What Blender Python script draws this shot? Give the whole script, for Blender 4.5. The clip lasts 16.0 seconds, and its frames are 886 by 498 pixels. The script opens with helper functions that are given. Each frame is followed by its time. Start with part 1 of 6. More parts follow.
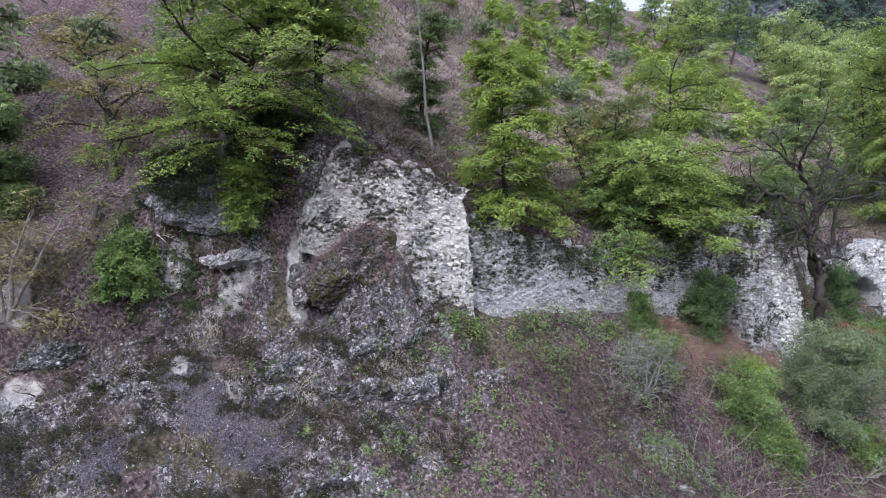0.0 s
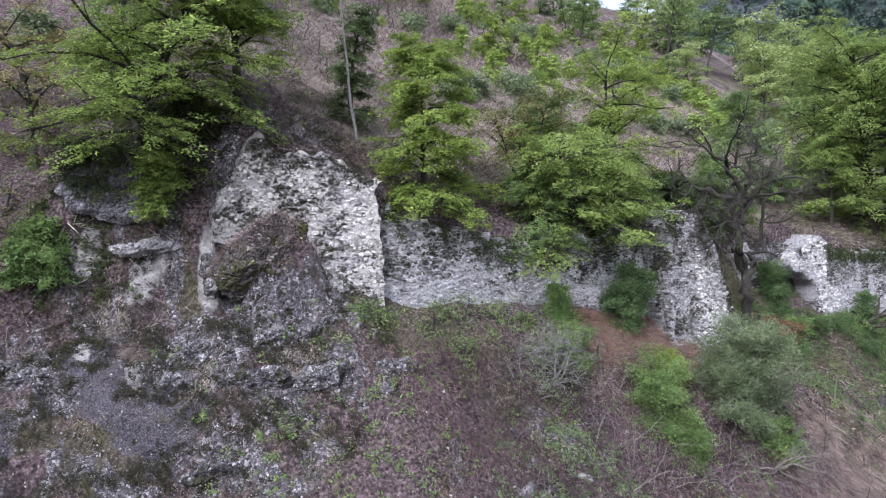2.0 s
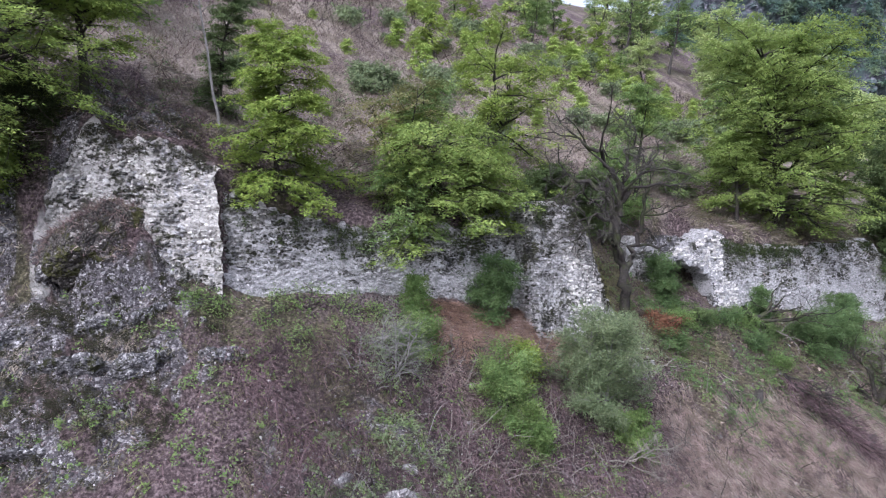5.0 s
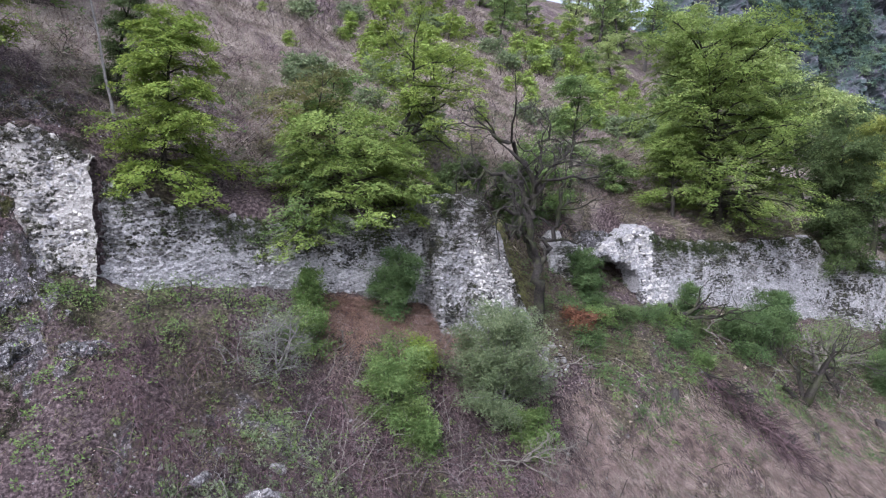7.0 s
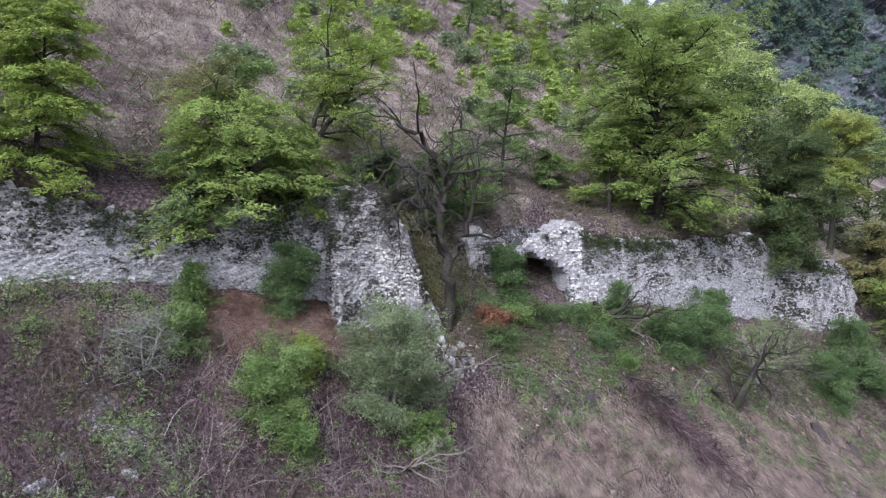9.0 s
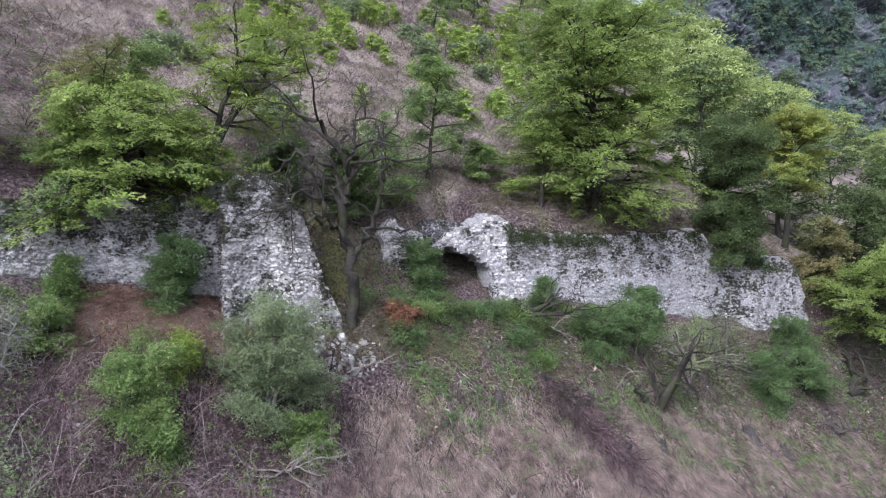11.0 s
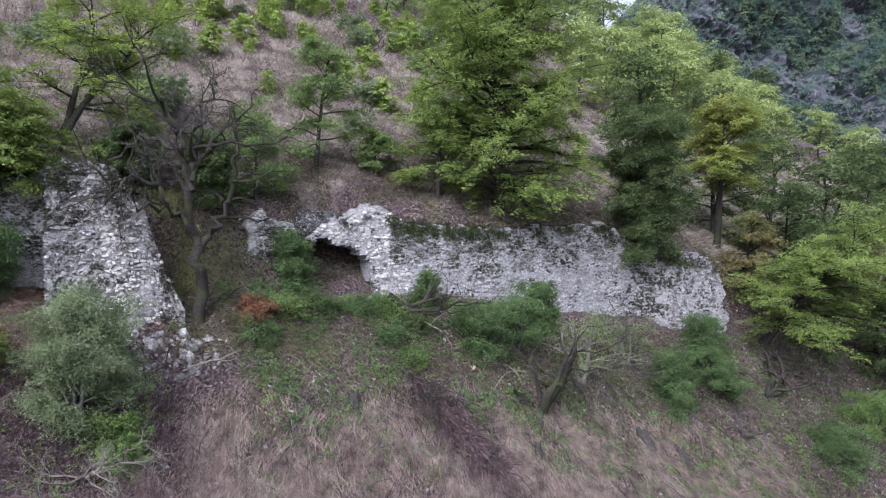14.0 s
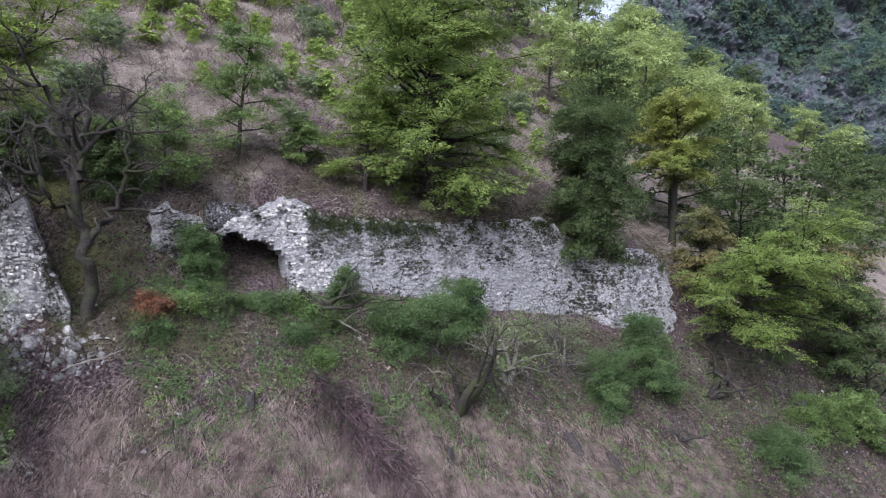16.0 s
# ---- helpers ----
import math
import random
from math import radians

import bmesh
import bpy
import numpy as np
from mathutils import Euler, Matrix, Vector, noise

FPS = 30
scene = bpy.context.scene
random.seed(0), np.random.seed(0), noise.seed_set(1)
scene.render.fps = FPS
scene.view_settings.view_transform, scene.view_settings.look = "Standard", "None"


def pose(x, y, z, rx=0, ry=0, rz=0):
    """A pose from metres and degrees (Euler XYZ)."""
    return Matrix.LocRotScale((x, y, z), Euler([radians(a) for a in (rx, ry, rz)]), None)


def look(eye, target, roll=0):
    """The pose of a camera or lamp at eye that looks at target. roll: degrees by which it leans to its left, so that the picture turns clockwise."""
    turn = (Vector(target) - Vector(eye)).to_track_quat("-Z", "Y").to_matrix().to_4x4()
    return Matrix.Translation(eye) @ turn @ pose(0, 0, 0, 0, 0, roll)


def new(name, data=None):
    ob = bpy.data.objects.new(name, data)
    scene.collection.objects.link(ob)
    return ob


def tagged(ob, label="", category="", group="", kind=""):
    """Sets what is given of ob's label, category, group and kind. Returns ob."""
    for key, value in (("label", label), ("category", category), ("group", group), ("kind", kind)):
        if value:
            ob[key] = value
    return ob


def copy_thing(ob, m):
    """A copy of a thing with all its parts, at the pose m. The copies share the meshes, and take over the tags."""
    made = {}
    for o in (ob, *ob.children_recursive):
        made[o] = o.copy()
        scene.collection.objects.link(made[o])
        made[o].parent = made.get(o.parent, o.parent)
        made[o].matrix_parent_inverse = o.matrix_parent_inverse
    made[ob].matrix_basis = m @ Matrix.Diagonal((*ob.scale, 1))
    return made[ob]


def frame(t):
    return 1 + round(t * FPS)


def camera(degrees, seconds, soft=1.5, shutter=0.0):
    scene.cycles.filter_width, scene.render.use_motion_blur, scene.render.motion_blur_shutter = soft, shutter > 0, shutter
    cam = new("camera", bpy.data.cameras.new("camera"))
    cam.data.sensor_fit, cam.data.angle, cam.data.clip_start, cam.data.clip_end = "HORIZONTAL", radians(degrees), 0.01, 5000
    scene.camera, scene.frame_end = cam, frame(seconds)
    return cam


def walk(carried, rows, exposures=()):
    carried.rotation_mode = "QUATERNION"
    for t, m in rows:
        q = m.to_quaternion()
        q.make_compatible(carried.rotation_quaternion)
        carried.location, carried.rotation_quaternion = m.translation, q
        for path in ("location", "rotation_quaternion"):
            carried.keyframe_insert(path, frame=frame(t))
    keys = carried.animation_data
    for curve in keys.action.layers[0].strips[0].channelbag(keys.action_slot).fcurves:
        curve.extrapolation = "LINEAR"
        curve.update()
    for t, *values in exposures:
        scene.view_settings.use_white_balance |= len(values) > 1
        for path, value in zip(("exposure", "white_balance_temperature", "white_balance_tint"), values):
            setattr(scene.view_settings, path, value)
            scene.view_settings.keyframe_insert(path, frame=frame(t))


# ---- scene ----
cam = camera(63.8, 16.0, soft=1.2)
METRES, EYE, TILT, LEAN, TURN = 24.0, 12.0, -2.0, 1.0, 0.0
ROWS = [
    (0.0, 0.0, 0.0, 0.0, -0.0, -0.0, 0.0),
    (0.5, 0.0215, -0.0024, -0.0017, -0.06, -0.04, -0.1),
    (1.0, 0.0466, -0.0048, -0.0038, -0.12, -0.08, -0.18),
    (1.5, 0.0717, -0.0069, -0.0062, -0.25, -0.1, -0.28),
    (2.0, 0.0983, -0.0089, -0.0086, -0.31, -0.12, -0.35),
    (2.5, 0.1262, -0.0114, -0.0103, -0.36, -0.13, -0.42),
    (3.0, 0.155, -0.0133, -0.0124, -0.43, -0.15, -0.47),
    (3.5, 0.1853, -0.0132, -0.0145, -0.47, -0.15, -0.54),
    (4.0, 0.2159, -0.01, -0.016, -0.5, -0.17, -0.6),
    (6.5, 0.3766, 0.0168, -0.023, -0.67, -0.26, -0.9),
    (7.0, 0.4092, 0.0242, -0.0241, -0.69, -0.3, -0.97),
    (7.5, 0.4415, 0.0339, -0.0249, -0.74, -0.32, -1.03),
    (8.0, 0.4741, 0.0444, -0.026, -0.76, -0.31, -1.08),
    (8.5, 0.5063, 0.0553, -0.0269, -0.79, -0.31, -1.14),
    (9.0, 0.5386, 0.0665, -0.0277, -0.79, -0.35, -1.23),
    (11.5, 0.699, 0.1151, -0.034, -0.89, -0.41, -1.43),
    (12.0, 0.7304, 0.1234, -0.0353, -0.92, -0.41, -1.43),
    (12.5, 0.7609, 0.1323, -0.0366, -0.96, -0.4, -1.51),
    (13.0, 0.7911, 0.1418, -0.0379, -0.97, -0.41, -1.55),
    (13.5, 0.8203, 0.152, -0.0387, -1.01, -0.41, -1.62),
    (14.0, 0.8495, 0.1624, -0.0393, -1.04, -0.43, -1.69),
    (14.5, 0.8787, 0.1728, -0.0398, -1.08, -0.46, -1.71),
    (15.0, 0.9077, 0.1836, -0.0405, -1.13, -0.47, -1.75),
    (15.5, 0.9368, 0.1942, -0.0413, -1.14, -0.48, -1.82),
    (16.0, 0.9663, 0.2048, -0.042, -1.14, -0.48, -1.88),
]
walk(cam, [(t, pose(0, 0, EYE, TILT, LEAN, TURN) @ pose(METRES * x, METRES * y, METRES * z, 90 + pitch, roll, yaw)) for t, x, y, z, yaw, pitch, roll in ROWS],
     exposures=[(0.0, 1.04, 5680, 18), (1.5, 1.12, 5680, 18), (4.0, 1.2, 5680, 18), (7.0, 1.1, 5680, 18), (9.0, 1.11, 5680, 18), (11.5, 1.2, 5680, 18), (13.0, 1.17, 5680, 18), (14.5, 1.01, 5680, 18), (16.0, 0.95, 5680, 18)])

# ---- world and light: overcast daylight, soft sun from behind the camera's left ----
SUN_ELEV, SUN_ROT = radians(52), radians(200)
world = bpy.data.worlds.new("sky")
scene.world = world
world.use_nodes = True
wn = world.node_tree
wn.nodes.clear()
sky = wn.nodes.new("ShaderNodeTexSky")
sky.sky_type = "NISHITA"
sky.sun_disc = False
sky.sun_elevation, sky.sun_rotation = SUN_ELEV, SUN_ROT
sky.air_density, sky.dust_density, sky.ozone_density = 1.0, 4.0, 1.0
sky_bg = wn.nodes.new("ShaderNodeBackground")
sky_bg.inputs["Strength"].default_value = 0.15
sky_out = wn.nodes.new("ShaderNodeOutputWorld")
veil = wn.nodes.new("ShaderNodeHueSaturation")
veil.inputs["Saturation"].default_value = 0.35
wn.links.new(sky.outputs[0], veil.inputs["Color"])
wn.links.new(veil.outputs[0], sky_bg.inputs[0])
wn.links.new(sky_bg.outputs[0], sky_out.inputs[0])
sun = new("sun", bpy.data.lights.new("sun", "SUN"))
sun.data.energy, sun.data.angle, sun.data.color = 1.4, radians(25), (1.0, 0.97, 0.92)
sun.matrix_basis = look((-20, -40, 60), (8, 24, 8))

# ---- materials ----


def material(name, colours, scale=6.0, rough=0.9, bump=0.3, bump_scale=40.0, second=None, translucent=0.0,
             random_by="", random_amount=0.25, patch=None, patch_scale=1.0, patch_at=0.55, patch_soft=0.12, spec=0.2):
    """A noise-coloured surface. colours: two or three linear colours; second: a colour mixed in by coarse noise;
    patch: a stain colour with its own blotchy shape; random_by: 'island' or 'object' brightness variation."""
    m = bpy.data.materials.new(name)
    m.use_nodes = True
    nt = m.node_tree
    n, k = nt.nodes, nt.links
    bsdf, out = n["Principled BSDF"], n["Material Output"]
    bsdf.inputs["Roughness"].default_value = rough
    bsdf.inputs["Specular IOR Level"].default_value = spec
    geo = n.new("ShaderNodeNewGeometry")
    fine = n.new("ShaderNodeTexNoise")
    fine.inputs["Scale"].default_value, fine.inputs["Detail"].default_value = scale, 6
    fine.inputs["Roughness"].default_value = 0.65
    k.new(geo.outputs["Position"], fine.inputs["Vector"])
    ramp = n.new("ShaderNodeValToRGB")
    k.new(fine.outputs["Fac"], ramp.inputs[0])
    ramp.color_ramp.elements[0].position, ramp.color_ramp.elements[1].position = 0.32, 0.68
    ramp.color_ramp.elements[0].color = (*colours[0], 1)
    ramp.color_ramp.elements[1].color = (*colours[-1], 1)
    if len(colours) == 3:
        ramp.color_ramp.elements.new(0.5).color = (*colours[1], 1)
    col = ramp.outputs[0]

    def blotch(colour, sc, at, soft, base):
        t = n.new("ShaderNodeTexNoise")
        t.inputs["Scale"].default_value, t.inputs["Detail"].default_value = sc, 5
        t.inputs["Roughness"].default_value = 0.6
        k.new(geo.outputs["Position"], t.inputs["Vector"])
        r = n.new("ShaderNodeMapRange")
        r.inputs["From Min"].default_value, r.inputs["From Max"].default_value = at - soft, at + soft
        k.new(t.outputs["Fac"], r.inputs["Value"])
        mx = n.new("ShaderNodeMix")
        mx.data_type = "RGBA"
        k.new(r.outputs["Result"], mx.inputs["Factor"])
        k.new(base, mx.inputs["A"])
        mx.inputs["B"].default_value = (*colour, 1)
        return mx.outputs["Result"]

    if second:
        col = blotch(second, scale * 0.18, 0.52, 0.1, col)
    if patch:
        col = blotch(patch, patch_scale, patch_at, patch_soft, col)
    if random_by:
        if random_by == "island":
            rnd = geo.outputs["Random Per Island"]
        else:
            rnd = n.new("ShaderNodeObjectInfo").outputs["Random"]
        hsv = n.new("ShaderNodeHueSaturation")
        v = n.new("ShaderNodeMapRange")
        v.inputs["To Min"].default_value, v.inputs["To Max"].default_value = 1 - random_amount, 1 + random_amount
        k.new(rnd, v.inputs["Value"])
        k.new(v.outputs["Result"], hsv.inputs["Value"])
        h = n.new("ShaderNodeMapRange")
        h.inputs["To Min"].default_value, h.inputs["To Max"].default_value = 0.485, 0.515
        mul = n.new("ShaderNodeMath")
        mul.operation = "MULTIPLY"
        mul.inputs[1].default_value = 7.31
        fr = n.new("ShaderNodeMath")
        fr.operation = "FRACT"
        k.new(rnd, mul.inputs[0])
        k.new(mul.outputs[0], fr.inputs[0])
        k.new(fr.outputs[0], h.inputs["Value"])
        k.new(h.outputs["Result"], hsv.inputs["Hue"])
        k.new(col, hsv.inputs["Color"])
        col = hsv.outputs["Color"]
    k.new(col, bsdf.inputs["Base Color"])
    if bump:
        b_tex = n.new("ShaderNodeTexNoise")
        b_tex.inputs["Scale"].default_value, b_tex.inputs["Detail"].default_value = bump_scale, 4
        k.new(geo.outputs["Position"], b_tex.inputs["Vector"])
        bp = n.new("ShaderNodeBump")
        bp.inputs["Strength"].default_value, bp.inputs["Distance"].default_value = bump, 0.03
        k.new(b_tex.outputs["Fac"], bp.inputs["Height"])
        k.new(bp.outputs["Normal"], bsdf.inputs["Normal"])
    if translucent:
        tr = n.new("ShaderNodeBsdfTranslucent")
        mix = n.new("ShaderNodeMixShader")
        mix.inputs[0].default_value = translucent
        k.new(col, tr.inputs["Color"])
        k.new(bsdf.outputs[0], mix.inputs[1])
        k.new(tr.outputs[0], mix.inputs[2])
        k.new(mix.outputs[0], out.inputs["Surface"])
    return m


def leaf_material(name, dark, light, amount=0.33, second=None):
    return material(name, (dark, light), scale=1.1, rough=0.8, bump=0, translucent=0.46, random_by="island", random_amount=amount, second=second, spec=0.06)


LEAF_YELLOW = leaf_material("hornbeam_leaf", (0.175, 0.245, 0.058), (0.3, 0.382, 0.092))
LEAF_GREEN = leaf_material("green_leaf", (0.132, 0.206, 0.074), (0.246, 0.329, 0.121))
LEAF_DARK = leaf_material("dark_leaf", (0.075, 0.112, 0.048), (0.145, 0.192, 0.076))
LEAF_FRESH = leaf_material("fresh_leaf", (0.124, 0.196, 0.068), (0.216, 0.296, 0.103))
LEAF_GREY = leaf_material("grey_green_leaf", (0.14, 0.185, 0.098), (0.255, 0.305, 0.17))
LEAF_PALE = leaf_material("pale_leaf", (0.27, 0.34, 0.13), (0.43, 0.505, 0.205))
LEAF_GOLD = leaf_material("gold_leaf", (0.249, 0.276, 0.078), (0.416, 0.418, 0.108), second=(0.234, 0.312, 0.093))
LEAF_BROWN = leaf_material("turning_leaf", (0.199, 0.177, 0.088), (0.314, 0.280, 0.123), second=(0.140, 0.173, 0.068))
LEAF_RUST = leaf_material("rust_leaf", (0.15, 0.078, 0.05), (0.26, 0.135, 0.085))
# distance haze is mixed into this leaf's blue-green
LEAF_FAR_HAZED = leaf_material("haze_tinted_forest_leaf", (0.076, 0.13, 0.122), (0.136, 0.204, 0.17), amount=0.2, second=(0.18, 0.24, 0.14))
LEAF_BLUE = leaf_material("bluish_leaf", (0.085, 0.138, 0.06), (0.172, 0.25, 0.102))
LEAF_BEECH = leaf_material("beech_crown_leaf", (0.165, 0.232, 0.066), (0.29, 0.372, 0.108))
# a hornbeam leaf toned down a little, with crown shade in its colour
LEAF_HORNBEAM = leaf_material("shaded_hornbeam_leaf", (0.15, 0.212, 0.054), (0.295, 0.38, 0.104))
LEAF_SAPLING = leaf_material("sapling_leaf", (0.235, 0.325, 0.085), (0.38, 0.48, 0.135))
LEAF_IVY = leaf_material("ivy_leaf", (0.04, 0.055, 0.026), (0.085, 0.105, 0.045))
BARK = material("bark", ((0.022, 0.02, 0.019), (0.10, 0.09, 0.083)), scale=22, bump=0.6, bump_scale=60, patch=(0.05, 0.05, 0.03), patch_scale=2.2, patch_at=0.64)
BARK_DARK = material("dark_bark", ((0.016, 0.014, 0.013), (0.055, 0.048, 0.043)), scale=14, bump=0.6, bump_scale=60, patch=(0.045, 0.055, 0.02), patch_scale=2.0, patch_at=0.58)
BARK_PALE = material("weathered_bark", ((0.12, 0.105, 0.09), (0.27, 0.25, 0.22)), scale=12, bump=0.5, bump_scale=50)
TWIG_DARK = material("dark_brush", ((0.03, 0.022, 0.022), (0.085, 0.062, 0.062)), scale=5, bump=0, random_by="island", random_amount=0.4)
TWIG_GREY = material("grey_twig", ((0.12, 0.115, 0.11), (0.24, 0.23, 0.22)), scale=10, bump=0, random_by="island")
TWIG_PURPLE = material("bramble_stem", ((0.06, 0.037, 0.04), (0.22, 0.15, 0.158)), scale=5, bump=0, random_by="island", random_amount=0.4)
STRAW = material("dry_grass", ((0.085, 0.062, 0.055), (0.44, 0.343, 0.303)), scale=2.2, bump=0, random_by="island", random_amount=0.45, translucent=0.2)
STRAW_RED = material("red_grass", ((0.16, 0.095, 0.074), (0.43, 0.295, 0.228)), scale=1.5, bump=0, random_by="island", random_amount=0.35, translucent=0.2)
STRAW_OLIVE = material("olive_grass", ((0.10, 0.095, 0.055), (0.23, 0.21, 0.125)), scale=1.2, bump=0, random_by="island", random_amount=0.35, translucent=0.2)


def masonry(name, colours, lichen, at, soft=0.02, random_amount=0.12, stretch=1.5, spots=7.5):
    """Weathered limestone: grainy grey-white stone overgrown by black lichen in ragged blots, which run on from stone to stone."""
    m = bpy.data.materials.new(name)
    m.use_nodes = True
    n, k = m.node_tree.nodes, m.node_tree.links
    bsdf = n["Principled BSDF"]
    bsdf.inputs["Roughness"].default_value, bsdf.inputs["Specular IOR Level"].default_value = 0.92, 0.12
    geo = n.new("ShaderNodeNewGeometry")
    squash = n.new("ShaderNodeMapping")
    squash.inputs["Scale"].default_value = (1, 1, stretch)
    k.new(geo.outputs["Position"], squash.inputs["Vector"])

    def grain(sc, detail, rough):
        x = n.new("ShaderNodeTexNoise")
        x.inputs["Scale"].default_value, x.inputs["Detail"].default_value, x.inputs["Roughness"].default_value = sc, detail, rough
        k.new(squash.outputs["Vector"], x.inputs["Vector"])
        return x.outputs["Fac"]

    ramp = n.new("ShaderNodeValToRGB")
    ramp.color_ramp.elements[0].position, ramp.color_ramp.elements[1].position = 0.37, 0.62
    ramp.color_ramp.elements[0].color, ramp.color_ramp.elements[1].color = (*colours[0], 1), (*colours[2], 1)
    ramp.color_ramp.elements.new(0.47).color = (*colours[1], 1)
    k.new(grain(11, 9, 0.78), ramp.inputs[0])
    tone = n.new("ShaderNodeHueSaturation")
    k.new(ramp.outputs[0], tone.inputs["Color"])
    rnd = n.new("ShaderNodeObjectInfo")
    isle = n.new("ShaderNodeMath")
    k.new(rnd.outputs["Random"], isle.inputs[0])
    k.new(geo.outputs["Random Per Island"], isle.inputs[1])
    part_of = n.new("ShaderNodeMath")
    part_of.operation = "FRACT"
    k.new(isle.outputs[0], part_of.inputs[0])
    v = n.new("ShaderNodeMapRange")
    v.inputs["To Min"].default_value, v.inputs["To Max"].default_value = 1 - random_amount, 1 + random_amount
    k.new(part_of.outputs[0], v.inputs["Value"])
    k.new(v.outputs["Result"], tone.inputs["Value"])
    small, large = grain(spots, 8, 0.74), grain(0.8, 3, 0.6)
    both = n.new("ShaderNodeMix")
    both.inputs["Factor"].default_value = 0.38
    k.new(small, both.inputs["A"])
    k.new(large, both.inputs["B"])
    edge = n.new("ShaderNodeMapRange")
    edge.inputs["From Min"].default_value, edge.inputs["From Max"].default_value = at - soft, at + soft
    edge.inputs["To Max"].default_value = 0.93
    k.new(both.outputs["Result"], edge.inputs["Value"])
    growth = n.new("ShaderNodeValToRGB")
    growth.color_ramp.elements[0].position, growth.color_ramp.elements[1].position = 0.42, 0.62
    growth.color_ramp.elements[0].color, growth.color_ramp.elements[1].color = (*lichen, 1), (0.055, 0.058, 0.026, 1)
    k.new(grain(2.3, 6, 0.7), growth.inputs[0])
    mix = n.new("ShaderNodeMix")
    mix.data_type = "RGBA"
    k.new(edge.outputs["Result"], mix.inputs["Factor"])
    k.new(tone.outputs["Color"], mix.inputs["A"])
    k.new(growth.outputs[0], mix.inputs["B"])
    k.new(mix.outputs["Result"], bsdf.inputs["Base Color"])
    bp = n.new("ShaderNodeBump")
    bp.inputs["Strength"].default_value, bp.inputs["Distance"].default_value = 1.0, 0.09
    k.new(grain(12, 9, 0.8), bp.inputs["Height"])
    k.new(bp.outputs["Normal"], bsdf.inputs["Normal"])
    return m


BLACK = (0.032, 0.031, 0.029)
STRAW_GREEN = material("yellow_green_grass", ((0.14, 0.14, 0.055), (0.3, 0.3, 0.12)), scale=1.4, bump=0, random_by="island", random_amount=0.3, translucent=0.2)
STONE = masonry("limestone_block", ((0.185, 0.181, 0.184), (0.38, 0.372, 0.376), (0.58, 0.57, 0.573)), BLACK, 0.56)
STONE_DARK = masonry("lichened_shaded_block", ((0.08, 0.077, 0.073), (0.2, 0.194, 0.188), (0.44, 0.43, 0.418)), BLACK, 0.51, random_amount=0.2)
RUBBLE_PALE = masonry("rubble_block", ((0.36, 0.34, 0.318), (0.63, 0.605, 0.572), (0.82, 0.8, 0.77)), (0.05, 0.045, 0.04), 0.6)


def conglomerate(name, dark, mid, pale, share=0.86, moss=(0.05, 0.052, 0.018), moss_at=0.58):
    """Weathered pudding-stone: a dark ground set with pebbles of mixed greys, mossy in blotches."""
    m = bpy.data.materials.new(name)
    m.use_nodes = True
    n, k = m.node_tree.nodes, m.node_tree.links
    bsdf = n["Principled BSDF"]
    bsdf.inputs["Roughness"].default_value, bsdf.inputs["Specular IOR Level"].default_value = 0.9, 0.15
    col, height = conglomerate_nodes(n, k, dark, mid, pale, share, moss, moss_at)
    k.new(col, bsdf.inputs["Base Color"])
    bp = n.new("ShaderNodeBump")
    bp.inputs["Strength"].default_value, bp.inputs["Distance"].default_value = 1.0, 0.07
    k.new(height, bp.inputs["Height"])
    k.new(bp.outputs["Normal"], bsdf.inputs["Normal"])
    return m


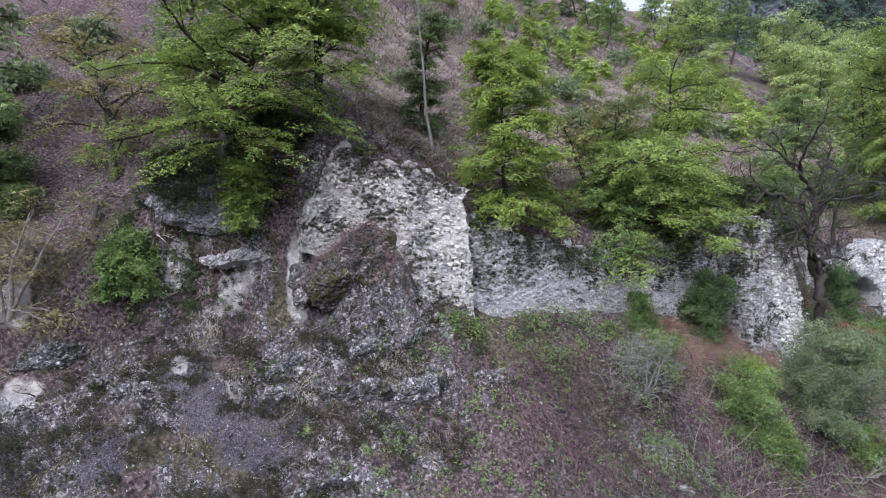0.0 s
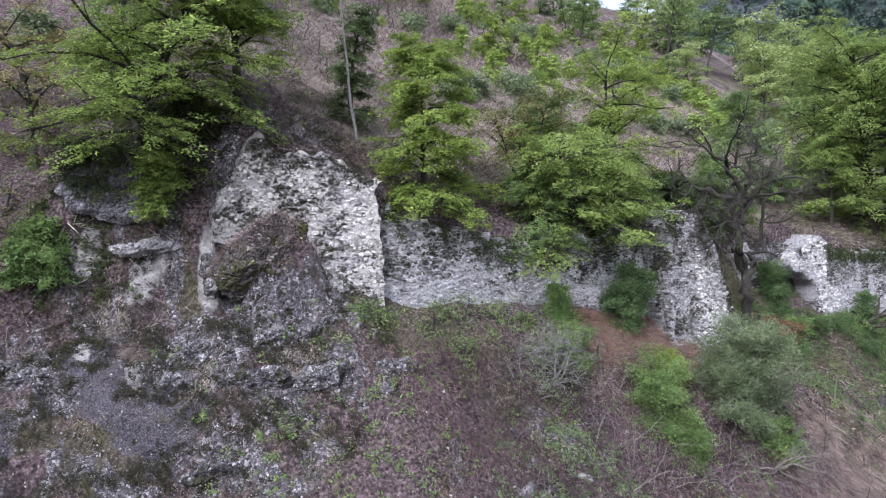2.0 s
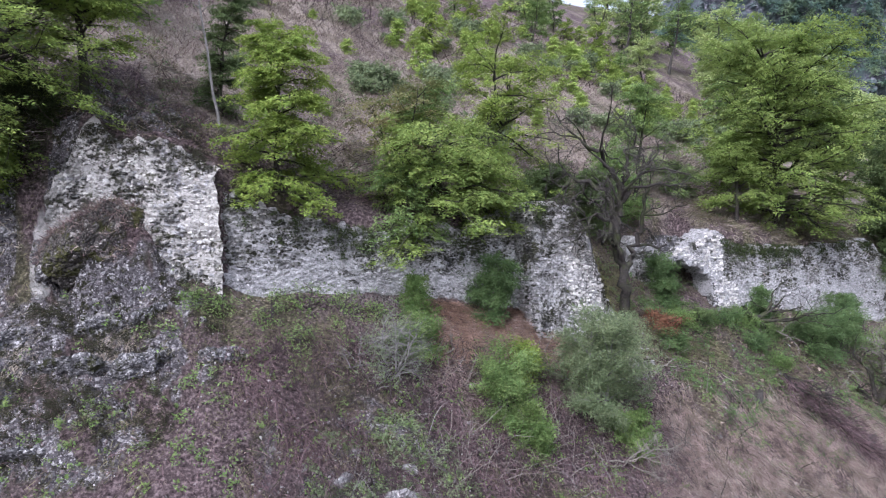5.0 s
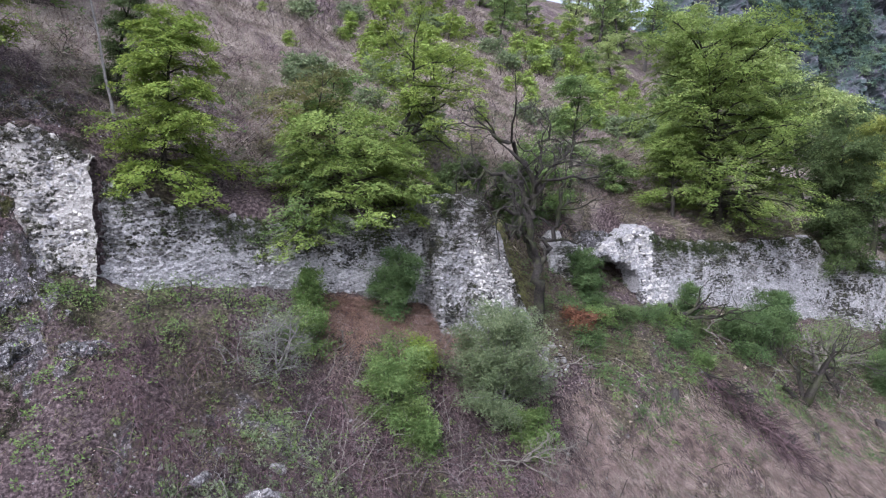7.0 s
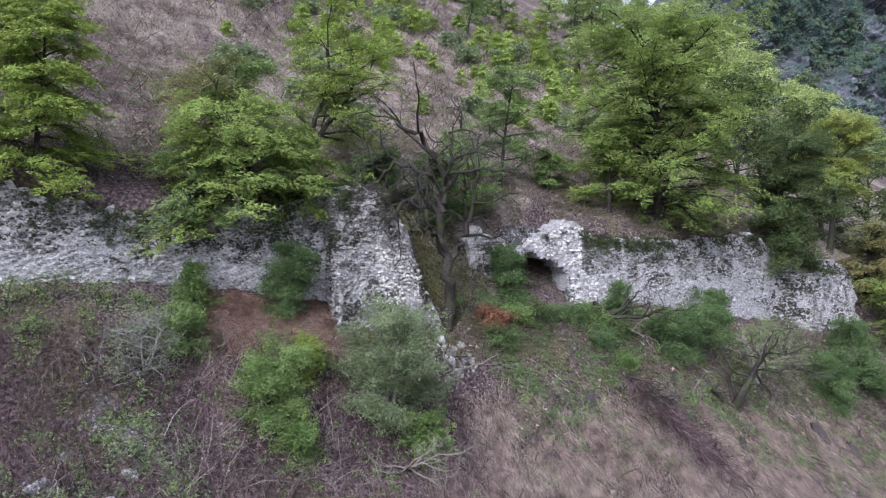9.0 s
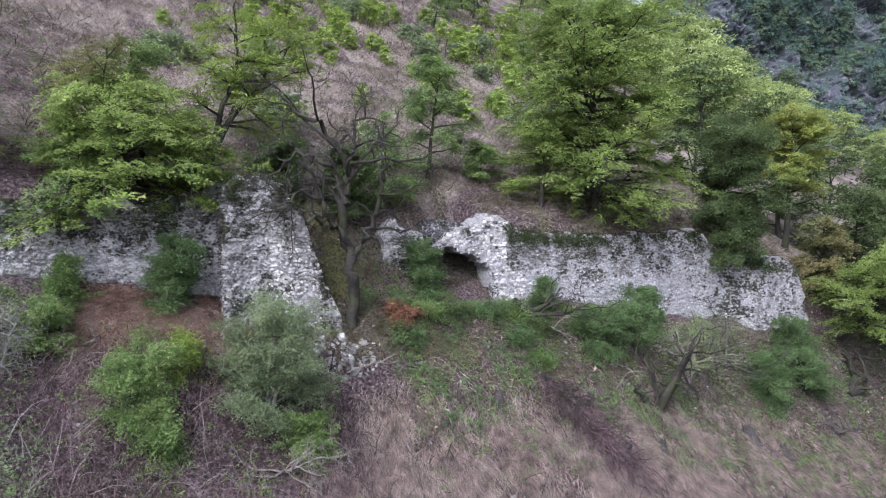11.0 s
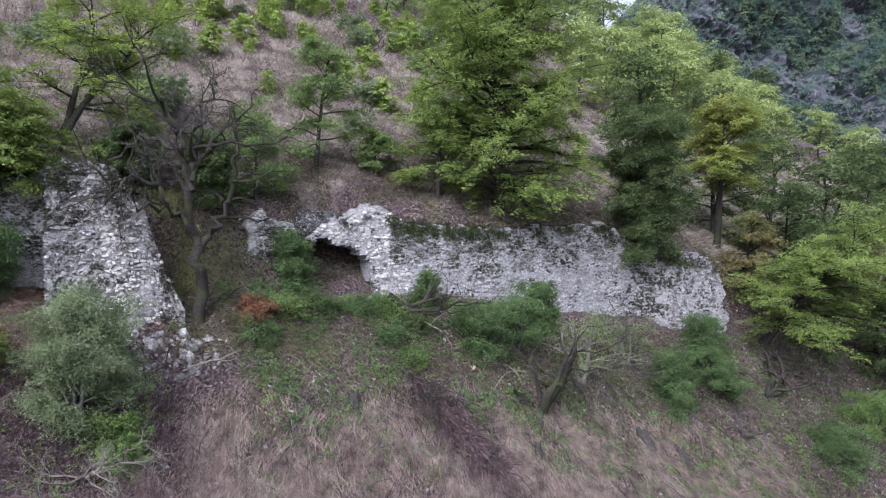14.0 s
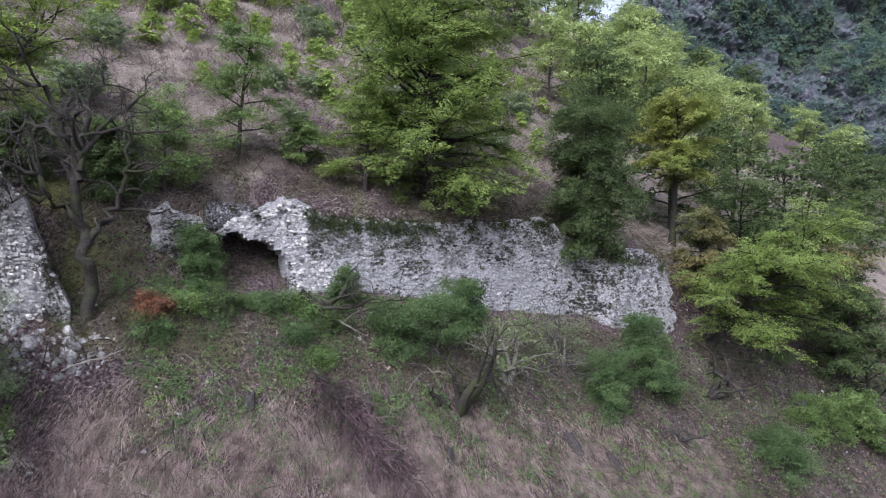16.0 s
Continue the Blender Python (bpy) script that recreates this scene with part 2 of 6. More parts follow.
def conglomerate_nodes(n, k, dark, mid, pale, share, moss, moss_at):
    geo = n.new("ShaderNodeNewGeometry")
    warp = n.new("ShaderNodeTexNoise")
    warp.inputs["Scale"].default_value, warp.inputs["Detail"].default_value = 3.0, 5
    k.new(geo.outputs["Position"], warp.inputs["Vector"])
    shift = n.new("ShaderNodeMix")
    shift.data_type = "VECTOR"
    shift.inputs["Factor"].default_value = 0.12
    k.new(geo.outputs["Position"], shift.inputs["A"])
    k.new(warp.outputs["Color"], shift.inputs["B"])
    cells = []
    for sc in (15.0, 42.0):
        v = n.new("ShaderNodeTexVoronoi")
        v.inputs["Scale"].default_value = sc
        k.new(shift.outputs["Result"], v.inputs["Vector"])
        sep = n.new("ShaderNodeSeparateColor")
        k.new(v.outputs["Color"], sep.inputs[0])
        r = n.new("ShaderNodeValToRGB")
        r.color_ramp.elements[0].position, r.color_ramp.elements[1].position = 0.3, 0.95
        r.color_ramp.elements[0].color, r.color_ramp.elements[1].color = (*dark, 1), (*pale, 1)
        r.color_ramp.elements.new(share).color = (*mid, 1)
        k.new(sep.outputs[0], r.inputs[0])
        cells.append((r.outputs[0], v.outputs["Distance"]))
    big = n.new("ShaderNodeTexNoise")
    big.inputs["Scale"].default_value, big.inputs["Detail"].default_value = 0.9, 7
    big.inputs["Roughness"].default_value = 0.7
    k.new(geo.outputs["Position"], big.inputs["Vector"])
    both = n.new("ShaderNodeMix")
    both.data_type = "RGBA"
    both.inputs["Factor"].default_value = 0.5
    k.new(cells[0][0], both.inputs["A"])
    k.new(cells[1][0], both.inputs["B"])
    tone = n.new("ShaderNodeMapRange")
    tone.inputs["From Min"].default_value, tone.inputs["From Max"].default_value = 0.3, 0.7
    tone.inputs["To Min"].default_value, tone.inputs["To Max"].default_value = 0.45, 1.6
    k.new(big.outputs["Fac"], tone.inputs["Value"])
    hsv = n.new("ShaderNodeHueSaturation")
    k.new(both.outputs["Result"], hsv.inputs["Color"])
    k.new(tone.outputs["Result"], hsv.inputs["Value"])
    grow = n.new("ShaderNodeTexNoise")
    grow.inputs["Scale"].default_value, grow.inputs["Detail"].default_value = 2.2, 9
    grow.inputs["Roughness"].default_value = 0.8
    k.new(geo.outputs["Position"], grow.inputs["Vector"])
    edge = n.new("ShaderNodeMapRange")
    edge.inputs["From Min"].default_value, edge.inputs["From Max"].default_value = moss_at - 0.02, moss_at + 0.02
    k.new(grow.outputs["Fac"], edge.inputs["Value"])
    out = n.new("ShaderNodeMix")
    out.data_type = "RGBA"
    k.new(edge.outputs["Result"], out.inputs["Factor"])
    k.new(hsv.outputs["Color"], out.inputs["A"])
    out.inputs["B"].default_value = (*moss, 1)
    high = n.new("ShaderNodeMath")
    high.operation = "SUBTRACT"
    k.new(big.outputs["Fac"], high.inputs[0])
    k.new(cells[0][1], high.inputs[1])
    return out.outputs["Result"], high.outputs[0]


MORTAR = masonry("lime_mortar", ((0.15, 0.147, 0.149), (0.33, 0.323, 0.326), (0.54, 0.53, 0.533)), BLACK, 0.555)
MORTAR_STAINED = masonry("stained_mortar", ((0.15, 0.145, 0.138), (0.33, 0.32, 0.312), (0.58, 0.566, 0.552)), BLACK, 0.54)
MORTAR_PALE = masonry("pale_mortar", ((0.22, 0.206, 0.19), (0.45, 0.43, 0.402), (0.68, 0.655, 0.622)), (0.05, 0.045, 0.04), 0.55)
MOUND = conglomerate("mossy_earth", (0.04, 0.037, 0.034), (0.1, 0.09, 0.082), (0.3, 0.28, 0.26), moss=(0.055, 0.056, 0.022), moss_at=0.54)
ROCK = conglomerate("cliff_rock", (0.052, 0.05, 0.052), (0.165, 0.159, 0.165), (0.48, 0.467, 0.465), moss=(0.03, 0.031, 0.016), moss_at=0.55)
ROCK_PALE = conglomerate("pale_cliff_rock", (0.15, 0.146, 0.148), (0.29, 0.28, 0.276), (0.52, 0.5, 0.48), moss=(0.1, 0.096, 0.094), moss_at=0.62)
ROCK_SMOOTH = conglomerate("smooth_cliff_rock", (0.1, 0.097, 0.105), (0.18, 0.174, 0.184), (0.34, 0.33, 0.335), moss=(0.045, 0.044, 0.042), moss_at=0.56)
PEBBLE = material("loose_stone", ((0.13, 0.127, 0.123), (0.4, 0.39, 0.378)), scale=6, bump=0.2, random_by="island", random_amount=0.45)
MOSS = material("moss", ((0.014, 0.014, 0.009), (0.048, 0.046, 0.026)), scale=18, bump=1.0, bump_scale=60)
# bluish greys: the air's haze is painted into the rock colour
FAR_ROCK_HAZED = material("haze_tinted_mountain_rock", ((0.04, 0.043, 0.058), (0.075, 0.075, 0.095), (0.2, 0.193, 0.212)), scale=0.9, bump=1.0, bump_scale=2.0, patch=(0.05, 0.075, 0.065), patch_scale=0.22, patch_at=0.5)
# pale blue-green base colour stands in for haze before the ridge
FAR_RIDGE = material("haze_tinted_ridge", ((0.22, 0.29, 0.31), (0.3, 0.37, 0.37)), scale=0.08, bump=0.6, bump_scale=0.2)
LITTER = material("leaf_litter", ((0.07, 0.052, 0.047), (0.34, 0.27, 0.232)), scale=3.0, bump=0, random_by="island", random_amount=0.6)
STRAW_PALE = material("pale_hill_grass", ((0.2, 0.17, 0.145), (0.47, 0.41, 0.345)), scale=1.6, bump=0, random_by="island", random_amount=0.4, translucent=0.2)


def ground_material():
    """Earth, bare rock, dry grass and green growth, mixed by the ground's own cover map and noise."""
    m = bpy.data.materials.new("hillside")
    m.use_nodes = True
    nt = m.node_tree
    n, k = nt.nodes, nt.links
    bsdf = n["Principled BSDF"]
    bsdf.inputs["Roughness"].default_value, bsdf.inputs["Specular IOR Level"].default_value = 0.95, 0.1
    geo = n.new("ShaderNodeNewGeometry")
    cover = n.new("ShaderNodeAttribute")
    cover.attribute_name = "cover"
    sep = n.new("ShaderNodeSeparateColor")
    k.new(cover.outputs["Color"], sep.inputs[0])

    def noise_tex(sc, detail=6, rough=0.65):
        t = n.new("ShaderNodeTexNoise")
        t.inputs["Scale"].default_value, t.inputs["Detail"].default_value, t.inputs["Roughness"].default_value = sc, detail, rough
        k.new(geo.outputs["Position"], t.inputs["Vector"])
        return t.outputs["Fac"]

    def two(sc, a, b, c=None):
        r = n.new("ShaderNodeValToRGB")
        k.new(noise_tex(sc), r.inputs[0])
        r.color_ramp.elements[0].position, r.color_ramp.elements[1].position = 0.33, 0.67
        r.color_ramp.elements[0].color, r.color_ramp.elements[1].color = (*a, 1), (*b, 1)
        if c:
            r.color_ramp.elements.new(0.5).color = (*c, 1)
        return r.outputs[0]

    def mix(fac, a, b):
        x = n.new("ShaderNodeMix")
        x.data_type = "RGBA"
        k.new(fac, x.inputs["Factor"])
        k.new(a, x.inputs["A"])
        k.new(b, x.inputs["B"])
        return x.outputs["Result"]

    def broken(mask, sc):
        """the cover mask, broken up at its edges by noise"""
        a = n.new("ShaderNodeMath")
        a.operation = "ADD"
        k.new(mask, a.inputs[0])
        k.new(noise_tex(sc, 8, 0.76), a.inputs[1])
        r = n.new("ShaderNodeMapRange")
        r.inputs["From Min"].default_value, r.inputs["From Max"].default_value = 0.88, 1.08
        k.new(a.outputs[0], r.inputs["Value"])
        return r.outputs["Result"]

    earth = two(11, (0.018, 0.013, 0.014), (0.25, 0.195, 0.195), (0.088, 0.065, 0.067))
    rock, pitted = conglomerate_nodes(n, k, (0.055, 0.05, 0.054), (0.2, 0.184, 0.194), (0.55, 0.53, 0.53), 0.86, (0.03, 0.03, 0.016), 0.57)
    bare = n.new("ShaderNodeAttribute")
    bare.attribute_name = "bare"
    kind = n.new("ShaderNodeSeparateColor")
    k.new(bare.outputs["Color"], kind.inputs[0])
    straw = two(9, (0.02, 0.015, 0.014), (0.29, 0.226, 0.2), (0.085, 0.065, 0.06))
    green = two(9, (0.02, 0.018, 0.012), (0.22, 0.2, 0.13), (0.083, 0.076, 0.05))
    moss = two(16, (0.016, 0.016, 0.01), (0.075, 0.072, 0.04), (0.03, 0.03, 0.018))
    col = mix(broken(sep.outputs[1], 1.6), earth, straw)
    col = mix(broken(kind.outputs[2], 0.9), col, two(13, (0.12, 0.1, 0.088), (0.42, 0.36, 0.305), (0.25, 0.212, 0.182)))
    col = mix(broken(sep.outputs[2], 1.3), col, green)
    col = mix(broken(sep.outputs[0], 1.1), col, mix(broken(sep.outputs[0], 0.8), moss, rock))
    gravel = two(30, (0.034, 0.031, 0.037), (0.22, 0.204, 0.222), (0.092, 0.085, 0.097))
    ledge = two(3.5, (0.22, 0.212, 0.208), (0.56, 0.53, 0.5), (0.37, 0.355, 0.342))
    col = mix(broken(kind.outputs[1], 1.8), col, gravel)
    col = mix(broken(kind.outputs[0], 1.5), col, ledge)
    mossy = n.new("ShaderNodeMapRange")
    mossy.inputs["From Min"].default_value, mossy.inputs["From Max"].default_value = 0.56, 0.6
    k.new(noise_tex(2.6, 9, 0.8), mossy.inputs["Value"])
    half = n.new("ShaderNodeMath")
    half.operation = "MULTIPLY"
    k.new(mossy.outputs["Result"], half.inputs[0])
    k.new(sep.outputs[0], half.inputs[1])
    col = mix(half.outputs[0], col, moss)
    k.new(col, bsdf.inputs["Base Color"])
    bp = n.new("ShaderNodeBump")
    bp.inputs["Strength"].default_value, bp.inputs["Distance"].default_value = 1.0, 0.1
    k.new(noise_tex(13, 9, 0.78), bp.inputs["Height"])
    pits = n.new("ShaderNodeBump")
    pits.inputs["Distance"].default_value = 0.07
    k.new(sep.outputs[0], pits.inputs["Strength"])
    k.new(pitted, pits.inputs["Height"])
    k.new(bp.outputs["Normal"], pits.inputs["Normal"])
    k.new(pits.outputs["Normal"], bsdf.inputs["Normal"])
    return m


GROUND = ground_material()

# ---- the plan: s runs along the old wall, d is the distance in front of it (downhill) ----
OX, OY, UX, UY = 3.16, 21.2, 0.9, 0.436


def plan(s, d):
    """x and y of a place s along the wall line and d metres downhill of it"""
    return OX + s * UX + d * UY, OY + s * UY - d * UX


def soft_step(a, b, v):
    u = min(1.0, max(0.0, (v - a) / (b - a)))
    return u * u * (3 - 2 * u)


def along(s, knots):
    return float(np.interp(s, [k[0] for k in knots], [k[1] for k in knots]))


FOOT = ((-60, 4.6), (-16, 7.2), (-11, 8.0), (-8, 8.6), (-5.5, 9.2), (-3.6, 9.9), (-2, 9.55), (0, 9.35), (7, 8.5), (8.5, 8.15), (11, 7.85), (13, 7.95), (18, 7.45), (24, 6.9), (30, 6.3), (35, 5.7), (45, 4.0), (80, -2), (250, -25))
CREST = ((-60, 5.5), (-20, 8.6), (-13, 9.9), (-10, 11.4), (-8, 12.8), (-6, 13.9), (-3, 13.2), (0, 12.0), (4, 11.3), (7.5, 11.3), (10, 10.9), (13, 10.3), (17, 10.5), (24, 9.9), (29, 9.7), (33, 8.4), (38, 7.0), (50, 4.6), (80, 0), (250, -20))
FACE = ((-60, -3.0), (-13, -2.4), (-8, -1.7), (-6.4, -1.1), (-2.8, 0.3), (-2, 0.0), (7, 0.0), (10.5, -0.2), (14.5, -0.9), (34, -1.6), (80, -1.6))
RISE = ((-60, 0.62), (-5, 0.62), (5, 0.56), (15, 0.53), (38, 0.54), (52, 0.6), (70, 0.64), (250, 0.64))


def fbm(x, y, z, size, octaves=4):
    return noise.fractal(Vector((x / size, y / size, z / size)), 0.9, 2.1, octaves)


def rockiness(s, d):
    """how bare the rock is: the crag under the old wall's end, fading along the slope"""
    earth = math.exp(-(((s + 5.2) / 1.0) ** 4) - (((d + 0.75) / 0.7) ** 4))
    crag = (1 - earth) * (1 - soft_step(-5.0, -1.5, s)) * (1 - soft_step(2.8, 5.0, d + 0.25 * s + 1.8)) * soft_step(-4.2, -2.4, d + 0.25 * (s + 8))
    scree = 0.62 * (1 - soft_step(1.0, 3.2, math.hypot((s + 0.2) / 1.5, d - 4.6)))
    return max(crag, scree)


def ground_z(s, d):
    """height of the hillside without its fine roughness"""
    foot, crest, face, rise = along(s, FOOT), along(s, CREST), along(s, FACE), along(s, RISE)
    start = -1.2 * soft_step(20, 29, s)
    down = d - start
    if down > 0:
        front = foot - (0.62 * min(down, 0.9) + 0.99 * max(0.0, min(down, 7) - 0.9) + 0.8 * max(0.0, min(down, 45) - 7))
    else:
        front = foot - 0.3 * down
    back = max(0.0, -d - 0.8)
    hill = crest + rise * (back if back < 70 else 70 + 18 * math.tanh((back - 70) / 30))
    hill -= 0.012 * max(0.0, s - 40) ** 1.5
    walled = soft_step(-7.4, -6.4, s) * (1 - soft_step(10.2, 10.9, s)) + soft_step(15.0, 15.5, s) * (1 - soft_step(34, 36, s))
    near, far = face - 0.25, face - 0.6
    if walled < 1:
        near, far = near + (1 - walled) * 0.8, far - (1 - walled) * (1.3 if s > 5 else 0.5)
    if 15.0 < s < 17.3:
        near, far = face - 1.8, face - 2.3
        front += 0.42 * max(0.0, -(d - face)) * soft_step(15.0, 15.6, s)
    w = 1 - soft_step(far, near, d)
    z = front * (1 - w) + hill * w
    # the earth mound held by the ledge under the broken wall end
    mound = math.exp(-(((s + 5.3) / 1.05) ** 4) - (((d + 0.55) / 0.75) ** 4))
    z = max(z, z * (1 - mound) + 11.6 * mound - 0.35 * max(0, d + 0.6) * mound)
    return z


def rough_z(s, d):
    x, y = plan(s, d)
    r = rockiness(s, d)
    near = 1 - soft_step(15, 60, abs(d))
    z = ground_z(s, d)
    z += 0.22 * fbm(x, y, 3.1, 2.3) * near + (1 - near) * 2.2 * fbm(x, y, 1.0, 22)
    if r > 0.02:
        z += r * (0.17 * fbm(x, y, z * 0.7, 0.6, 5) + 0.5 * (0.3 - abs(fbm(x, y, 7.7, 2.1, 4))))
        step = 0.8 + 0.25 * fbm(x, y, 2.2, 2.0, 2)
        z += r * 0.34 * (step * (math.floor(z / step) + soft_step(0.25, 0.75, z / step - math.floor(z / step))) - z)
    else:
        z += 0.07 * fbm(x, y, 5.0, 0.6, 3) * near
    return z


def on_ground(s, d, sink=0.0):
    x, y = plan(s, d)
    return Vector((x, y, rough_z(s, d) - sink))

# ---- builders ----


def mesh_object(name, verts, faces, mat, parent=None, smooth=False):
    me = bpy.data.meshes.new(name)
    me.from_pydata([tuple(v) for v in verts], [], faces)
    me.materials.append(mat)
    if smooth:
        me.shade_smooth()
    ob = new(name, me)
    if parent:
        ob.parent = parent
    return ob


def cloud_object(name, corners, mat, parent=None):
    """One mesh of many separate four-cornered (or three-cornered) pieces; corners is an array (pieces, corners, 3)."""
    count, sides = corners.shape[0], corners.shape[1]
    me = bpy.data.meshes.new(name)
    me.vertices.add(count * sides)
    me.vertices.foreach_set("co", corners.astype(np.float32).ravel())
    me.loops.add(count * sides)
    me.loops.foreach_set("vertex_index", np.arange(count * sides, dtype=np.int32))
    me.polygons.add(count)
    me.polygons.foreach_set("loop_start", np.arange(0, count * sides, sides, dtype=np.int32))
    me.polygons.foreach_set("loop_total", np.full(count, sides, dtype=np.int32))
    me.update(calc_edges=True)
    me.materials.append(mat)
    ob = new(name, me)
    if parent:
        ob.parent = parent
    return ob


def part(name, bm, mat, parent, label=""):
    me = bpy.data.meshes.new(name)
    bm.to_mesh(me)
    bm.free()
    me.materials.append(mat)
    ob = new(name, me)
    ob.parent = parent
    if label:
        ob["label"] = label
    return ob


class Tubes:
    """Collects tapered tubes along polylines into one vertex and face list."""

    def __init__(self):
        self.verts, self.faces = [], []

    def add(self, pts, radii, sides=5):
        first = len(self.verts)
        pts = [Vector(p) for p in pts]
        for i, p in enumerate(pts):
            way = (pts[min(i + 1, len(pts) - 1)] - pts[max(i - 1, 0)]).normalized()
            a = way.orthogonal().normalized()
            b = way.cross(a)
            for j in range(sides):
                t = 2 * math.pi * j / sides
                self.verts.append(p + radii[i] * (math.cos(t) * a + math.sin(t) * b))
        for i in range(len(pts) - 1):
            for j in range(sides):
                q = first + i * sides
                self.faces.append((q + j, q + (j + 1) % sides, q + sides + (j + 1) % sides, q + sides + j))
        q = first + (len(pts) - 1) * sides
        self.faces.append(tuple(q + j for j in range(sides)))

    def object(self, name, mat, parent=None, smooth=True):
        return mesh_object(name, self.verts, self.faces, mat, parent, smooth)


def bend(rng, a, way, length, steps, wobble, droop):
    """A wandering polyline from a, leaving along way."""
    pts, p, w = [Vector(a)], Vector(a), Vector(way).normalized()
    for _ in range(steps):
        w = (w + Vector(rng.normal(0, wobble, 3)) + Vector((0, 0, -droop))).normalized()
        p = p + w * (length / steps)
        pts.append(p.copy())
    return pts


def leaf_sprays(rng, centres, normals, ways, size, leaf, per, droop=0.25, flat=1.0):
    """Flat drooping sprays of leaves: an array (leaves, 3, 3)."""
    count = len(centres)
    c = np.repeat(np.array(centres), per, 0)
    nrm = np.repeat(np.array(normals), per, 0)
    way = np.repeat(np.array(ways), per, 0)
    total = count * per
    nrm = nrm / np.linalg.norm(nrm, axis=1)[:, None]
    way = way - (way * nrm).sum(1)[:, None] * nrm
    way /= np.linalg.norm(way, axis=1)[:, None] + 1e-6
    side = np.cross(nrm, way)
    sz = np.repeat(size * rng.uniform(0.7, 1.35, count), per)
    u = rng.uniform(-0.8, 1.0, total)
    v = rng.normal(0, 0.38, total) * (1.05 - 0.55 * np.abs(u))
    out = (u[:, None] * way + v[:, None] * side) * sz[:, None]
    out += nrm * (rng.normal(0, 0.17 * flat, total) * sz)[:, None]
    out[:, 2] -= droop * sz * (u * u * 0.5 + v * v)
    p = c + out
    axis = way * rng.uniform(0.2, 1.0, total)[:, None] + side * (np.sign(v) * rng.uniform(0.2, 1.0, total))[:, None] + rng.normal(0, 0.25, (total, 3))
    axis /= np.linalg.norm(axis, axis=1)[:, None]
    up = nrm + rng.normal(0, 0.38 * flat ** 0.5, (total, 3))
    cross = np.cross(axis, up)
    cross /= np.linalg.norm(cross, axis=1)[:, None] + 1e-6
    ln = (leaf * rng.uniform(0.65, 1.35, total))[:, None]
    return np.stack([p - axis * ln * 0.45 + cross * ln * 0.26, p + axis * ln * 0.6, p - axis * ln * 0.3 - cross * ln * 0.3], 1)


